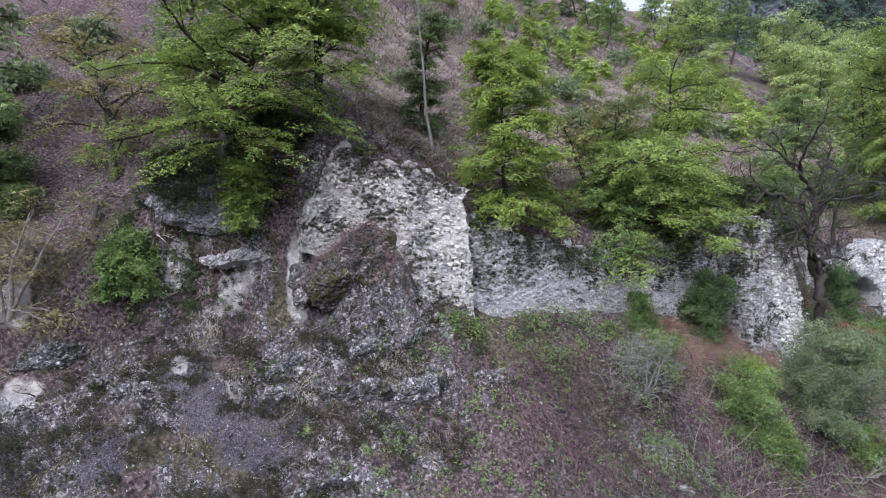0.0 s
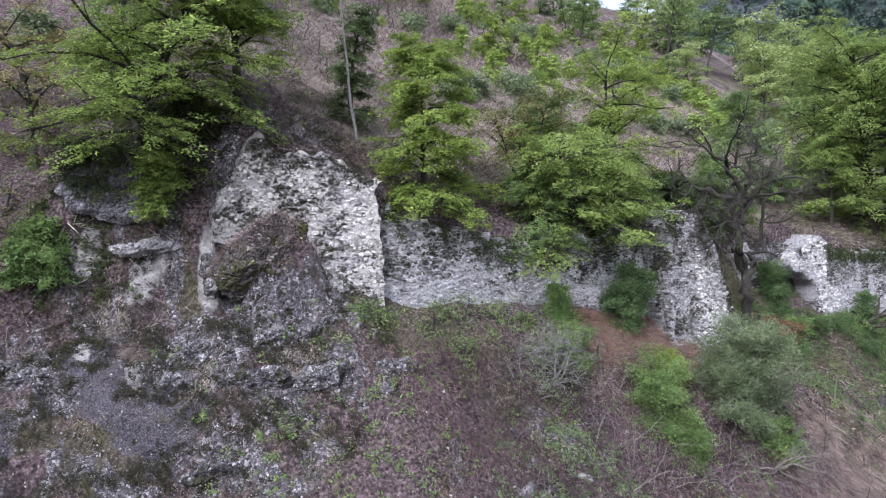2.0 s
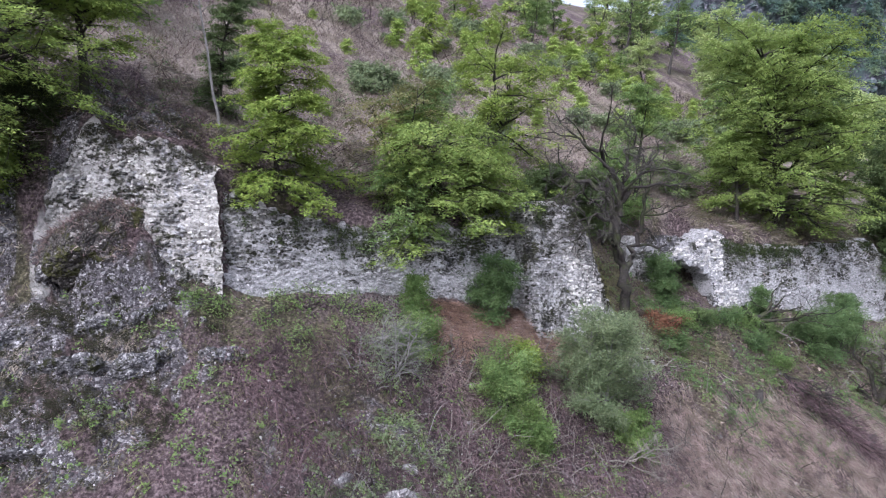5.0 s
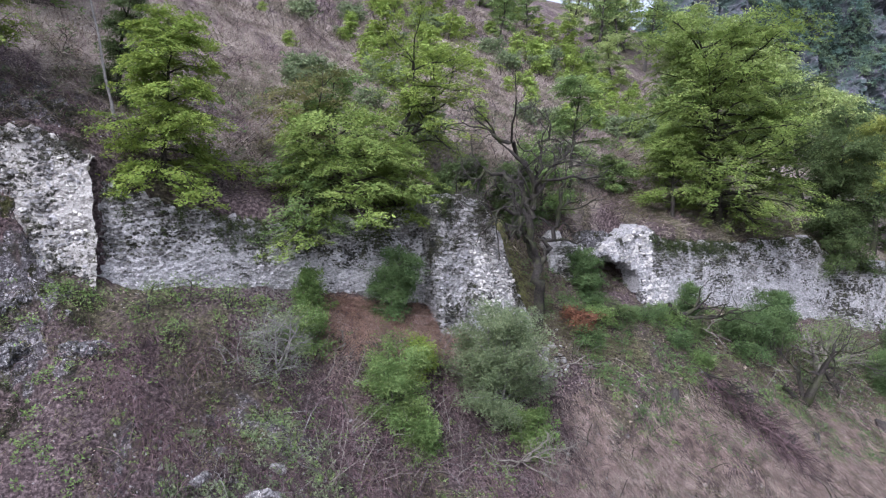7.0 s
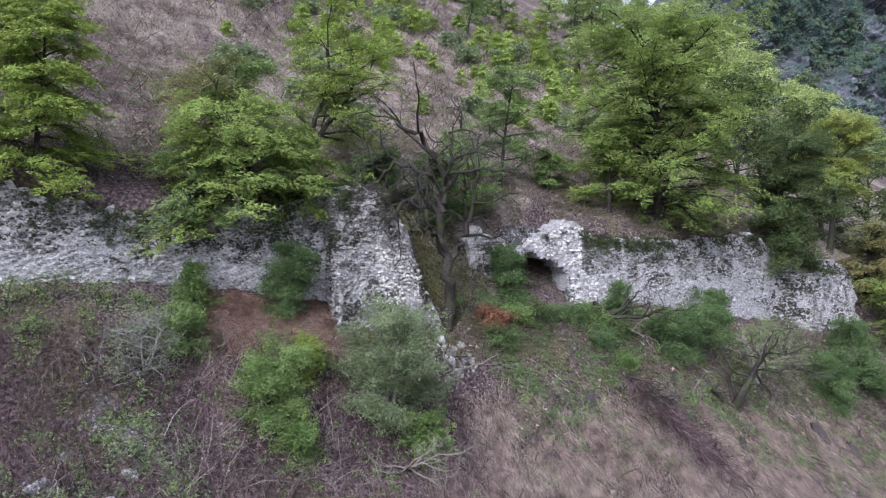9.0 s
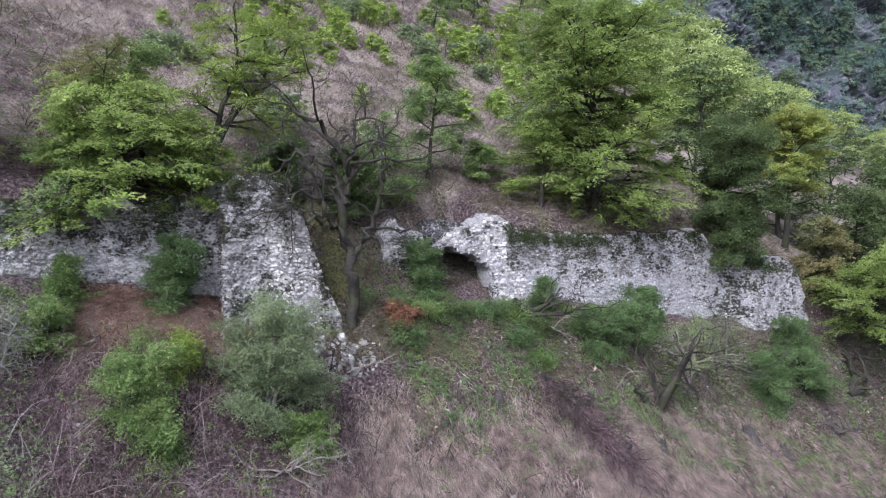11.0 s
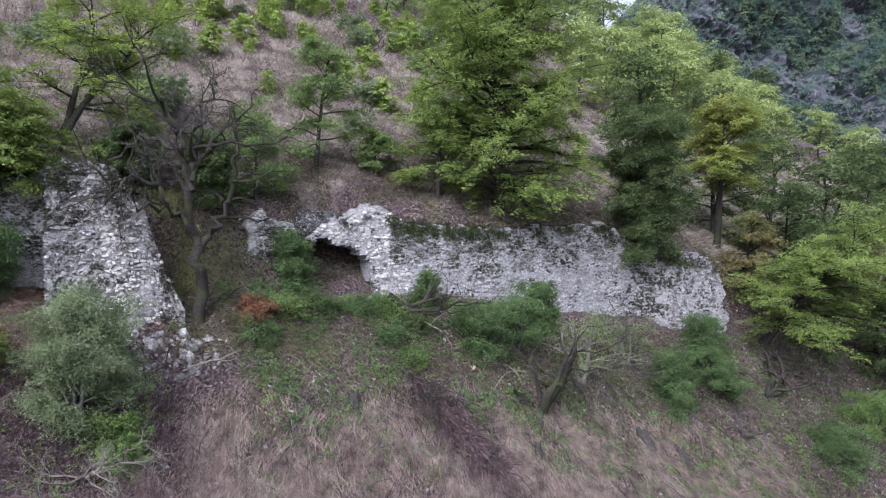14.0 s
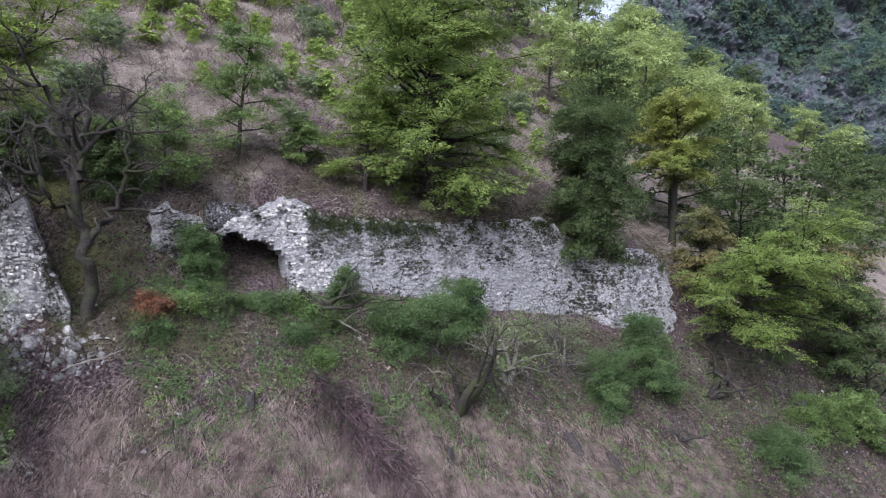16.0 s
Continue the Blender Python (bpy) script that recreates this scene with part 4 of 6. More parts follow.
def pier_flank(parent, s, d0, d1, foot, crown, seed):
    """stones on the pier's narrow side, facing along the wall"""
    rng = random.Random(seed)
    spots, z = [], foot - 0.2
    while z < crown - 0.1:
        ch = rng.uniform(0.06, 0.11)
        d = d0
        while d < d1 - 0.1:
            ln = rng.uniform(0.08, 0.22)
            x, y = plan(s, d + ln / 2 - 0.09 * (z - foot))
            if rng.random() > 0.3:
                m = Matrix.LocRotScale(Vector((x, y, z + ch / 2)), Euler((0, 0, math.atan2(UY, UX) + math.pi / 2 + radians(rng.uniform(-5, 5)))), Vector((ln, 0.12, ch * 0.95)))
                spots.append((m, STONE if z < 10 and rng.random() < 0.7 else STONE_DARK, rng.choice(STONES)))
            d += ln + 0.02
        z += ch + 0.012
    return spots


STONE_JOBS.append((pier_b, pier_flank(pier_b, 7.05, 0.0, 1.35, 7.6, 11.7, 14), 90, 3))

# Long wall beyond the gap, with a cave-like hole under its broken near end
FOOT_C = ((14.4, 8.6), (17.4, 7.75), (20, 7.0), (25, 6.6), (30, 6.05), (33, 5.6), (35, 5.6))
CROWN_C = ((14.4, 10.0), (15.2, 10.25), (16.2, 10.5), (17.2, 10.95), (18.0, 10.75), (18.6, 10.35), (23, 10.15), (27, 10.3), (28.5, 10.35), (30.2, 9.4), (31, 8.95), (32, 8.9), (33.5, 9.0), (34.6, 8.4), (35.2, 6.5))


def face_c(s):
    return -0.95 - 0.035 * (s - 17) + 0.85 * soft_step(30.2, 32.2, s)


def foot_c(s):
    return along(s, FOOT_C)


def crown_c(s):
    return along(s, CROWN_C)


def hole_c(s, z, margin=0.0):
    top = 9.75 - 0.45 * soft_step(15.6, 17.0, s) - 0.1 * math.sin(6 * s) + margin
    return 15.0 < s < 17.15 + margin - 0.16 * (z - 8.9) and z < top and z > 6.0


def mix_c(s, z, rng):
    up = (z - foot_c(s)) / (crown_c(s) - foot_c(s))
    dark = 0.95 * soft_step(0.45, 0.66, up + 0.26 * fbm(s, z, 2.0, 1.3, 3)) * (1 - 0.35 * soft_step(23, 26, s))
    dark = max(dark, 0.9 * soft_step(0.8, 0.3, abs(z - 9.35) + 0.5 * (s > 21)) * (17.9 < s < 22))
    dark = max(dark, 0.8 * soft_step(29.8, 30.8, s) * (1 - soft_step(31.3, 32.0, s)))
    dark = max(dark, 0.5 * soft_step(28.5, 30.5, s))
    if s < 18.0:
        dark *= 0.25
    return STONE_DARK if 0.5 + 0.9 * fbm(s, z, 8.0, 0.5, 3) + rng.uniform(-0.12, 0.12) < dark else (RUBBLE_PALE if s < 18.8 else STONE)


wall_c = new("wall_east")
tagged(wall_c, "long ruined stone wall, pale below and dark with lichen at the top, a cave-like hole at one end", "wall", kind="structure")
wall_core("wall_core", wall_c, 15.1, 35.1, face_c, foot_c, crown_c, 1.0, 0.07, MORTAR, opening=hole_c, rough=0.08, end=1.3)
STONE_JOBS.append((wall_c, lay_stones(wall_c, 15.1, 35.0, face_c, foot_c, crown_c, 0.07, 13, mix_c, course=(0.07, 0.14), length=(0.09, 0.28), skip=0.22, opening=hole_c, proud=0.045, jitter=5), 300, 4))


def vault():
    """the rough roof and back of the hole, behind the wall"""
    bm = bmesh.new()
    bmesh.ops.create_grid(bm, x_segments=12, y_segments=10, size=0.5)
    for v in bm.verts:
        s, back = 16.1 + v.co.x * 2.9, 0.8 + (v.co.y + 0.5) * 1.9
        x, y = plan(s, face_c(s) - back)
        z = 9.9 - 0.35 * soft_step(15.6, 17.0, s) + 0.12 * fbm(x, y, 0, 0.5, 3) - 0.16 * (back - 0.8)
        v.co = Vector((x, y, z))
    grown = bmesh.ops.extrude_face_region(bm, geom=bm.faces[:])
    for v in grown["geom"]:
        if isinstance(v, bmesh.types.BMVert):
            v.co.z += 0.9
    return part("vault", bm, ROCK, wall_c, "dark rough roof of the hole")


vault()

# A last stub of wall in the gap
stub = new("wall_stub")
tagged(stub, "low stub of old wall with a pale lichened capstone", "wall", kind="structure")


def face_d(s):
    return -1.15


def foot_d(s):
    return 9.3


def crown_d(s):
    return 10.55 - 0.3 * soft_step(13.7, 14.3, s)


wall_core("stub_core", stub, 12.85, 14.5, face_d, foot_d, crown_d, 0.8, 0.1, MORTAR_STAINED, end=0.6)
STONE_JOBS.append((stub, lay_stones(stub, 12.85, 14.5, face_d, foot_d, crown_d, 0.1, 15, lambda s, z, r: STONE_DARK if z < 10.2 else STONE, course=(0.08, 0.15), length=(0.12, 0.3), proud=0.06, jitter=8), 80, 5))

# High broken end of the wall above the crag, on its ledge
CROWN_E = ((-7.0, 12.2), (-6.7, 12.9), (-6.35, 13.85), (-6.1, 14.15), (-5.7, 14.1), (-5.35, 13.7), (-4.2, 13.7), (-3.4, 13.2), (-2.85, 12.85))
FOOT_E = ((-7.0, 12.0), (-6.0, 11.6), (-4.9, 11.4), (-4.3, 10.2), (-3.6, 9.7), (-2.85, 9.4))


def face_e(s):
    return along(s, ((-7.0, -1.35), (-6.3, -1.1), (-4.2, -0.15), (-3.6, 0.2), (-2.85, 0.45))) + 0.06 * math.sin(4 * s)


def foot_e(s):
    return along(s, FOOT_E)


def crown_e(s):
    return along(s, CROWN_E)


def mix_e(s, z, rng):
    v = fbm(s, z, 11.0, 0.5, 3) + rng.uniform(-0.14, 0.14)
    if z > crown_e(s) - 0.22 or (s > -4.2 and z < foot_e(s) + 0.5 + 0.4 * fbm(s, z, 2.0, 0.5, 2)):
        return STONE_DARK if v > -0.05 else STONE
    edge = -3.8 + 0.18 * (z - 11) * 0.4 + 0.15 * fbm(s, z, 1.0, 0.4, 2)
    if s > edge:
        return RUBBLE_PALE if v < 0.25 else STONE
    if s > edge - 0.75:
        return STONE_DARK if v > 0.0 else STONE
    return STONE_DARK if v > 0.2 else (STONE if v > 0.08 else RUBBLE_PALE)


wall_e = new("wall_end")
tagged(wall_e, "tall broken end of rubble wall, bright pale stone with a mossy top", "wall", kind="structure")
wall_core("wall_core", wall_e, -7.1, -2.85, face_e, foot_e, crown_e, 1.5, 0.08, MORTAR_PALE, rough=0.13, end=0.4)
STONE_JOBS.append((wall_e, lay_stones(wall_e, -7.1, -3.0, face_e, foot_e, crown_e, 0.08, 16, mix_e, course=(0.05, 0.11), length=(0.06, 0.19), skip=0.25, proud=0.07, jitter=11), 300, 6))

# ---- crag: rock outcrops below the broken wall end ----


def outcrop(name, s, d, lift, size, seed, mat, label, turn=0.0, tip=-40, cracked=0.42):
    """an angular boulder or ledge bedded in the slope; lift: its middle over the ground"""
    rng = random.Random(seed)
    bm = bmesh.new()
    bmesh.ops.create_icosphere(bm, subdivisions=5 if max(size) > 0.6 else 4, radius=1.0)
    size = (size[0], size[1], size[2] * (0.75 if name == "rock_outcrop" and tip == -40 else 1))
    lift -= 0.16 if name == "rock_outcrop" and tip == -40 else 0.0
    cuts = [(Vector([rng.gauss(0, 1) for _ in range(3)]).normalized(), rng.uniform(0.5, 0.85)) for _ in range(9)]
    move = Vector((seed * 3.1, 0, 0))
    for v in bm.verts:
        for nrm, far in cuts:
            over = v.co.dot(nrm) - far
            if over > 0:
                v.co -= nrm * over * 0.85
        out = v.co.normalized()
        v.co = Vector((v.co.x * size[0], v.co.y * size[1], v.co.z * size[2]))
        q = v.co + move
        crack = abs(fbm(q.x, q.y, q.z * 1.5, 0.7, 4))
        v.co += out * (0.13 * fbm(q.x, q.y, q.z, 0.3, 4) + 0.42 * cracked * (0.22 - crack)) * min(1.0, max(size))
    ob = part(name, bm, mat, None)
    x, y = plan(s, d)
    ob.matrix_basis = Matrix.LocRotScale(Vector((x, y, rough_z(s, d) + lift)), Euler((radians(tip), 0, math.atan2(UY, UX) + turn)), None)
    return tagged(ob, label, "rock")


GREY_ROCK, MOSSY_ROCK, PALE_ROCK = "rough grey rock outcrop in the slope", "dark rock outcrop grown over with moss and lichen", "pale smooth rock ledge of the crag"
outcrop("rock_ledge", -8.8, -2.6, -0.1, (2.1, 0.55, 1.0), 1, ROCK_SMOOTH, "smooth grey rock face of the crag", tip=-15, cracked=0.3)
outcrop("rock_ledge", -8.55, -2.05, 0.08, (1.3, 0.5, 0.3), 2, ROCK_PALE, PALE_ROCK, 0.15, tip=-5)
outcrop("rock_ledge", -7.2, -1.35, 0.1, (0.3, 0.4, 0.7), 3, ROCK, MOSSY_ROCK, tip=-10)
mound = outcrop("rock_outcrop", -5.75, -0.7, 0.0, (1.55, 1.05, 1.3), 4, MOUND, "overhanging bulge of mossy earth and dead grass", tip=0, cracked=0.12)
mound.location.z = 10.72
outcrop("rock_outcrop", -5.9, 0.4, -0.2, (0.9, 0.5, 0.35), 5, ROCK, GREY_ROCK)
outcrop("rock_outcrop", -4.5, 0.55, -0.15, (0.8, 0.6, 0.45), 6, ROCK, MOSSY_ROCK, 0.4)
outcrop("rock_outcrop", -7.6, 0.0, -0.1, (1.1, 0.6, 0.5), 7, ROCK, MOSSY_ROCK, 0.4)
outcrop("rock_outcrop", -6.4, 1.3, -0.2, (1.2, 0.7, 0.45), 8, ROCK, GREY_ROCK, -0.2)
outcrop("rock_outcrop", -8.1, 0.7, -0.1, (0.9, 0.5, 0.4), 9, ROCK, MOSSY_ROCK)
outcrop("rock_outcrop", -4.8, 1.6, -0.2, (1.1, 0.6, 0.5), 10, ROCK, MOSSY_ROCK, 0.3)
outcrop("rock_outcrop", -11.3, -0.6, -0.15, (1.0, 0.6, 0.55), 12, ROCK, MOSSY_ROCK)
outcrop("rock_outcrop", -14.0, -1.6, -0.1, (1.0, 0.6, 0.6), 13, ROCK_PALE, PALE_ROCK)
outcrop("rock_outcrop", -11.6, -1.6, -0.2, (1.2, 0.6, 0.5), 14, ROCK, MOSSY_ROCK, 0.3)
outcrop("rock_outcrop", -13.0, -2.4, -0.2, (1.2, 0.6, 0.5), 15, ROCK, MOSSY_ROCK)
outcrop("rock_outcrop", -3.2, 1.9, -0.2, (0.8, 0.5, 0.4), 18, ROCK, GREY_ROCK)
outcrop("rock_outcrop", -7.4, 2.6, -0.2, (1.1, 0.6, 0.35), 19, ROCK, GREY_ROCK)
for i, (s, d, r) in enumerate(((0.6, 4.9, 0.5), (-0.8, 4.5, 0.4), (1.5, 5.4, 0.45), (0.0, 5.4, 0.35), (-0.3, 3.9, 0.3), (1.0, 4.4, 0.3))):
    outcrop("boulder", s, d, -0.08, (r, r * 0.7, r * 0.5), 20 + i, ROCK_PALE, "low pale boulder among herbs on the slope", i * 0.5)
outcrop("boulder", 17.35, -0.55, 0.02, (0.22, 0.16, 0.14), 33, ROCK_PALE, "pale block fallen beside the hole in the wall")
outcrop("boulder", 17.0, -0.4, 0.02, (0.14, 0.12, 0.1), 34, ROCK_PALE, "pale block fallen beside the hole in the wall")
outcrop("boulder", -3.5, 1.35, 0.03, (0.13, 0.11, 0.1), 35, ROCK_PALE, "single white stone lying on the slope")

# ---- trees above the wall ----
tree("hornbeam_tree", -9.0, -2.7, 7.2, 3.6, LEAF_HORNBEAM, BARK_DARK, "large hornbeam leaning out over the crag with drooping green sprays", 31, limbs=48, per=30, low=0.2,
     lean=(-0.02, 0.1), rise=0.2, droop=0.07, trunk=0.2, top=0.7, bias=(-0.1, 0.22), subs=7)
tree("hornbeam_sapling", -8.55, -2.5, 1.4, 0.72, LEAF_HORNBEAM, BARK_DARK, "small drooping hornbeam hanging over the pale ledge", 56, limbs=18, per=26, low=0.02, rise=0.0, droop=0.16, trunk=0.05, top=0.5, bias=(0.05, 0.6), spray=0.34)
tree("ivy_bush", -7.9, -2.75, 2.0, 1.1, LEAF_IVY, BARK_DARK, "dark ivy thicket under the large hornbeam", 57, limbs=20, per=22, low=0.02, trunk=0.06, spray=0.34, leaf=0.09, category="bush")
tree("ivy_bush", -9.9, -2.9, 1.6, 1.2, LEAF_IVY, BARK_DARK, "dark ivy thicket under the large hornbeam", 58, limbs=18, per=20, low=0.02, trunk=0.06, spray=0.34, leaf=0.09, category="bush")
tree("hornbeam_tree", -6.2, -2.9, 6.6, 2.3, LEAF_YELLOW, BARK_DARK, "hornbeam with light green leaves above the broken wall", 32, limbs=22, per=28, low=0.3, lean=(0.06, -0.03), trunk=0.16, top=0.65, bias=(0.0, 0.0))
tree("hornbeam_tree", -11.6, -5.6, 5.4, 2.2, LEAF_BROWN, BARK_DARK, "thin-leaved hornbeam turning brown on the upper slope", 33, limbs=20, per=20, low=0.2, trunk=0.14, top=0.6, thin=0.5)
tree("hornbeam_tree", -1.0, -0.7, 5.6, 2.0, LEAF_YELLOW, BARK_DARK, "slim bright hornbeam with layered sprays hanging over the wall", 34, limbs=44, per=28, low=0.04, droop=0.09, rise=0.15,
     trunk=0.09, top=0.3, bias=(0.1, 0.35), subs=6, spray=0.36)
tree("turning_tree", 3.9, -2.6, 4.9, 1.6, LEAF_BROWN, BARK_DARK, "small tree with several stems and thin brownish leaves", 35, limbs=24, per=20, low=0.3, stems=3, trunk=0.12, thin=0.6, rise=0.6)
tree("field_maple_tree", 5.2, -2.6, 4.4, 1.8, LEAF_GREEN, BARK_DARK, "small green tree among the others behind the wall", 42, limbs=18, per=24, low=0.2, trunk=0.1, thin=0.75)
tree("oak_tree", 7.0, -3.2, 7.2, 3.1, LEAF_YELLOW, BARK_DARK, "spreading oak with dark crooked limbs and yellow-green leaves", 36, limbs=26, per=28, low=0.3, lean=(0.28, 0.0), rise=0.3, stems=2, crook=0.2, thin=0.7, droop=0.0,
     trunk=0.2, top=0.7, bias=(0.3, 0.2), subs=8, spray=0.46)
tree("hornbeam_tree", 4.6, -1.0, 3.1, 3.3, LEAF_BEECH, BARK_DARK, "low wide hornbeam with drooping branches over the old wall", 37, limbs=34, per=30, low=0.08, rise=0.12, droop=0.06,
     trunk=0.14, top=0.6, bias=(-0.1, 0.22), subs=7)
tree("hornbeam_tree", 6.5, -1.3, 2.4, 1.7, LEAF_HORNBEAM, BARK_DARK, "low hornbeam sprays hiding the oak's foot", 41, limbs=18, per=28, low=0.05, rise=0.1, droop=0.07, trunk=0.08, top=0.6, bias=(0.0, 0.3), thin=0.85)
tree("hornbeam_tree", 3.0, -0.8, 2.6, 1.6, LEAF_GREEN, BARK_DARK, "drooping hornbeam branch mass at the wall top", 38, limbs=14, per=26, low=0.05, rise=0.05, droop=0.12, trunk=0.08, top=0.5, bias=(0.1, 0.4), thin=0.7)
tree("ivy_clad_tree", -2.0, -4.6, 4.6, 0.75, LEAF_DARK, BARK_DARK, "slim trunk wrapped in dark ivy", 39, limbs=26, per=24, low=0.02, rise=0.4, trunk=0.1, top=0.5, spray=0.28, leaf=0.08)
tree("bare_sapling", -2.2, -3.4, 6.5, 0.5, LEAF_GREY, TWIG_GREY, "tall thin pale sapling with almost no leaves", 40, limbs=8, per=4, low=0.5, trunk=0.05, thin=0.05, rise=0.9)
tree("beech_tree", 23.7, -3.0, 9.3, 4.0, LEAF_BEECH, BARK_DARK, "large rounded beech with dense green layered foliage above the wall", 43, limbs=84, per=30, low=0.07, rise=0.16, droop=0.04,
     trunk=0.26, top=0.95, bias=(0.05, 0.15), subs=8, leaf=0.13, spray=0.55)
tree("beech_tree", 20.8, -2.9, 4.5, 2.2, LEAF_BEECH, BARK_DARK, "smaller beech crowding the big one", 44, limbs=18, per=28, low=0.15, trunk=0.1, subs=6)
tree("yew_tree", 30.7, -2.0, 6.6, 2.3, LEAF_DARK, BARK_DARK, "dark green tree with feathery drooping foliage at the wall's far end", 45, limbs=44, per=36, low=0.03, rise=0.3, crook=0.15, droop=0.07, trunk=0.18, flat=0.85,
     top=0.6, bias=(0.05, 0.4), subs=8, leaf=0.11, spray=0.5)
tree("maple_tree", 39.5, -5.5, 8.2, 2.4, LEAF_GOLD, BARK_DARK, "tree with yellowing leaves behind the dark one", 46, limbs=26, per=30, low=0.45, trunk=0.2, top=0.6, subs=7, leaf=0.14, spray=0.55)
tree("ash_tree", 36.8, -0.3, 7.0, 3.8, LEAF_BEECH, BARK_DARK, "leaning tree with a bright green crown and dark crooked trunk", 47, crook=0.14, limbs=44, per=30, low=0.25, lean=(0.62, 0.1), rise=0.2, droop=0.05, trunk=0.22, top=0.7,
     bias=(0.05, 0.2), subs=8, leaf=0.11, spray=0.46)
tree("field_maple_tree", 16.2, -4.6, 5.4, 1.9, LEAF_GREEN, BARK_DARK, "slim green tree on the slope above the hole", 48, limbs=20, per=26, low=0.18, trunk=0.1, top=0.4, thin=0.85)
tree("field_maple_tree", 18.6, -4.4, 2.0, 0.9, LEAF_GREEN, BARK_DARK, "young tree with a small crown on the slope", 49, limbs=12, per=22, low=0.2, trunk=0.05, top=0.4, spray=0.3)
tree("yew_bush", 11.8, -2.0, 2.4, 1.0, LEAF_DARK, BARK_DARK, "dark evergreen bush behind the dead tree", 50, limbs=22, per=30, low=0.03, trunk=0.07, spray=0.32, category="bush")
tree("yew_bush", 9.3, -1.9, 2.2, 1.2, LEAF_DARK, BARK_DARK, "dark evergreen bush beside the broken pier", 51, limbs=20, per=30, low=0.03, trunk=0.07, spray=0.32, category="bush")
tree("yew_bush", 13.4, -2.6, 3.6, 1.3, LEAF_GREEN, BARK_DARK, "loose green bush above the gap in the wall", 52, limbs=20, per=22, low=0.08, trunk=0.07, spray=0.36, thin=0.7, category="bush")
tree("mossy_tree", -14.2, -2.8, 3.2, 2.0, LEAF_BROWN, BARK_PALE, "mossy stunted tree with pale twisting twigs", 53, limbs=20, per=12, low=0.05, stems=3, thin=0.45, rise=0.4, trunk=0.12)
tree("maple_bush", -11.5, -2.6, 1.5, 0.85, LEAF_FRESH, BARK_DARK, "bright green bush on the crag", 54, limbs=16, per=26, low=0.03, droop=0.12, bias=(0, 0.4), trunk=0.05, spray=0.32, category="bush")
tree("yew_bush", -14.5, -5.5, 3.5, 1.3, LEAF_DARK, BARK_DARK, "dark evergreen bush on the upper slope", 55, limbs=22, per=26, low=0.03, trunk=0.07, spray=0.36, category="bush")

for i, (s, d, h, w, thin) in enumerate(((47, -41, 9.0, 2.4, 0.4), (51, -44, 10.0, 2.8, 0.3), (55, -47, 9.5, 3.0, 0.5), (44, -42, 7.5, 2.0, 0.3), (58, -46, 11.0, 3.8, 0.7))):
    tree("skyline_tree", s, d, h, w, (LEAF_GREEN, LEAF_PALE)[i % 2], BARK, "thin tree with sparse leaves on the hill's skyline", 120 + i, limbs=22, per=10, low=0.3, rise=0.5, lean=(0.1 * (i - 2), 0), trunk=0.2, top=0.6,
         thin=thin, leaf=0.24, spray=0.6, subs=5, fine=False)
for i, (s, d, h, w, leaf_mat) in enumerate(((41.0, -0.4, 4.2, 1.9, LEAF_DARK), (44.5, 0.6, 4.6, 2.2, LEAF_DARK), (41.5, -3.0, 6.0, 2.4, LEAF_DARK), (47.0, -1.0, 5.5, 2.6, LEAF_BROWN), (43.0, 3.0, 2.2, 1.5, LEAF_GREEN), (45.5, 4.5, 2.4, 1.6, LEAF_BLUE), (38.4, -2.4, 4.5, 1.7, LEAF_BROWN))):
    tree("slope_tree", s, d, h, w, leaf_mat, BARK_DARK, "bushy tree on the slope beyond the wall's end", 130 + i, limbs=26, per=16, low=0.06, rise=0.35, trunk=0.12, top=0.6, leaf=0.14, spray=0.48, subs=6)

# ---- bushes below the wall ----
tree("willow_bush", 7.7, 3.3, 3.3, 1.75, LEAF_GREY, TWIG_GREY, "rounded grey-green bush on the slope below the pier", 61, limbs=46, per=36, low=0.02, stems=4, rise=0.7, droop=0.02, trunk=0.12, top=0.6, spray=0.34, leaf=0.065, subs=7, category="bush")
tree("willow_bush", 8.9, 3.9, 1.4, 0.75, LEAF_FRESH, BARK, "small bright green bush at the foot of the larger one", 62, limbs=14, per=24, low=0.05, stems=2, rise=0.6, trunk=0.05, spray=0.28, leaf=0.08, category="bush")
tree("hazel_bush", 4.6, 3.4, 2.3, 1.0, LEAF_GREEN, BARK, "green bush with bright lower leaves on the slope", 63, limbs=26, per=28, low=0.02, stems=3, rise=0.6, trunk=0.08, spray=0.32, leaf=0.074, category="bush")
tree("hazel_bush", 4.9, 4.0, 1.0, 0.55, LEAF_FRESH, BARK, "small bright green bush on the slope", 64, limbs=12, per=22, low=0.05, trunk=0.04, spray=0.24, leaf=0.074, category="bush")
tree("hazel_bush", 5.6, 2.5, 1.3, 0.6, LEAF_YELLOW, BARK, "yellow-green bush on the slope", 65, limbs=12, per=18, low=0.1, trunk=0.04, spray=0.28, leaf=0.074, category="bush")
tree("blackthorn_bush", 1.5, 2.3, 1.9, 1.25, LEAF_GREY, TWIG_GREY, "tangled bush of pale bare branches with few grey leaves", 66, limbs=110, per=10, low=0.02, stems=10, rise=0.6, thin=0.1, trunk=0.1, crook=0.2, spray=0.3, leaf=0.06, subs=8, category="bush")
tree("hazel_bush", 2.4, 1.9, 1.3, 0.7, LEAF_GREEN, BARK, "loose green bush beside the bare one", 67, limbs=14, per=22, low=0.05, trunk=0.04, spray=0.28, thin=0.8, leaf=0.074, category="bush")
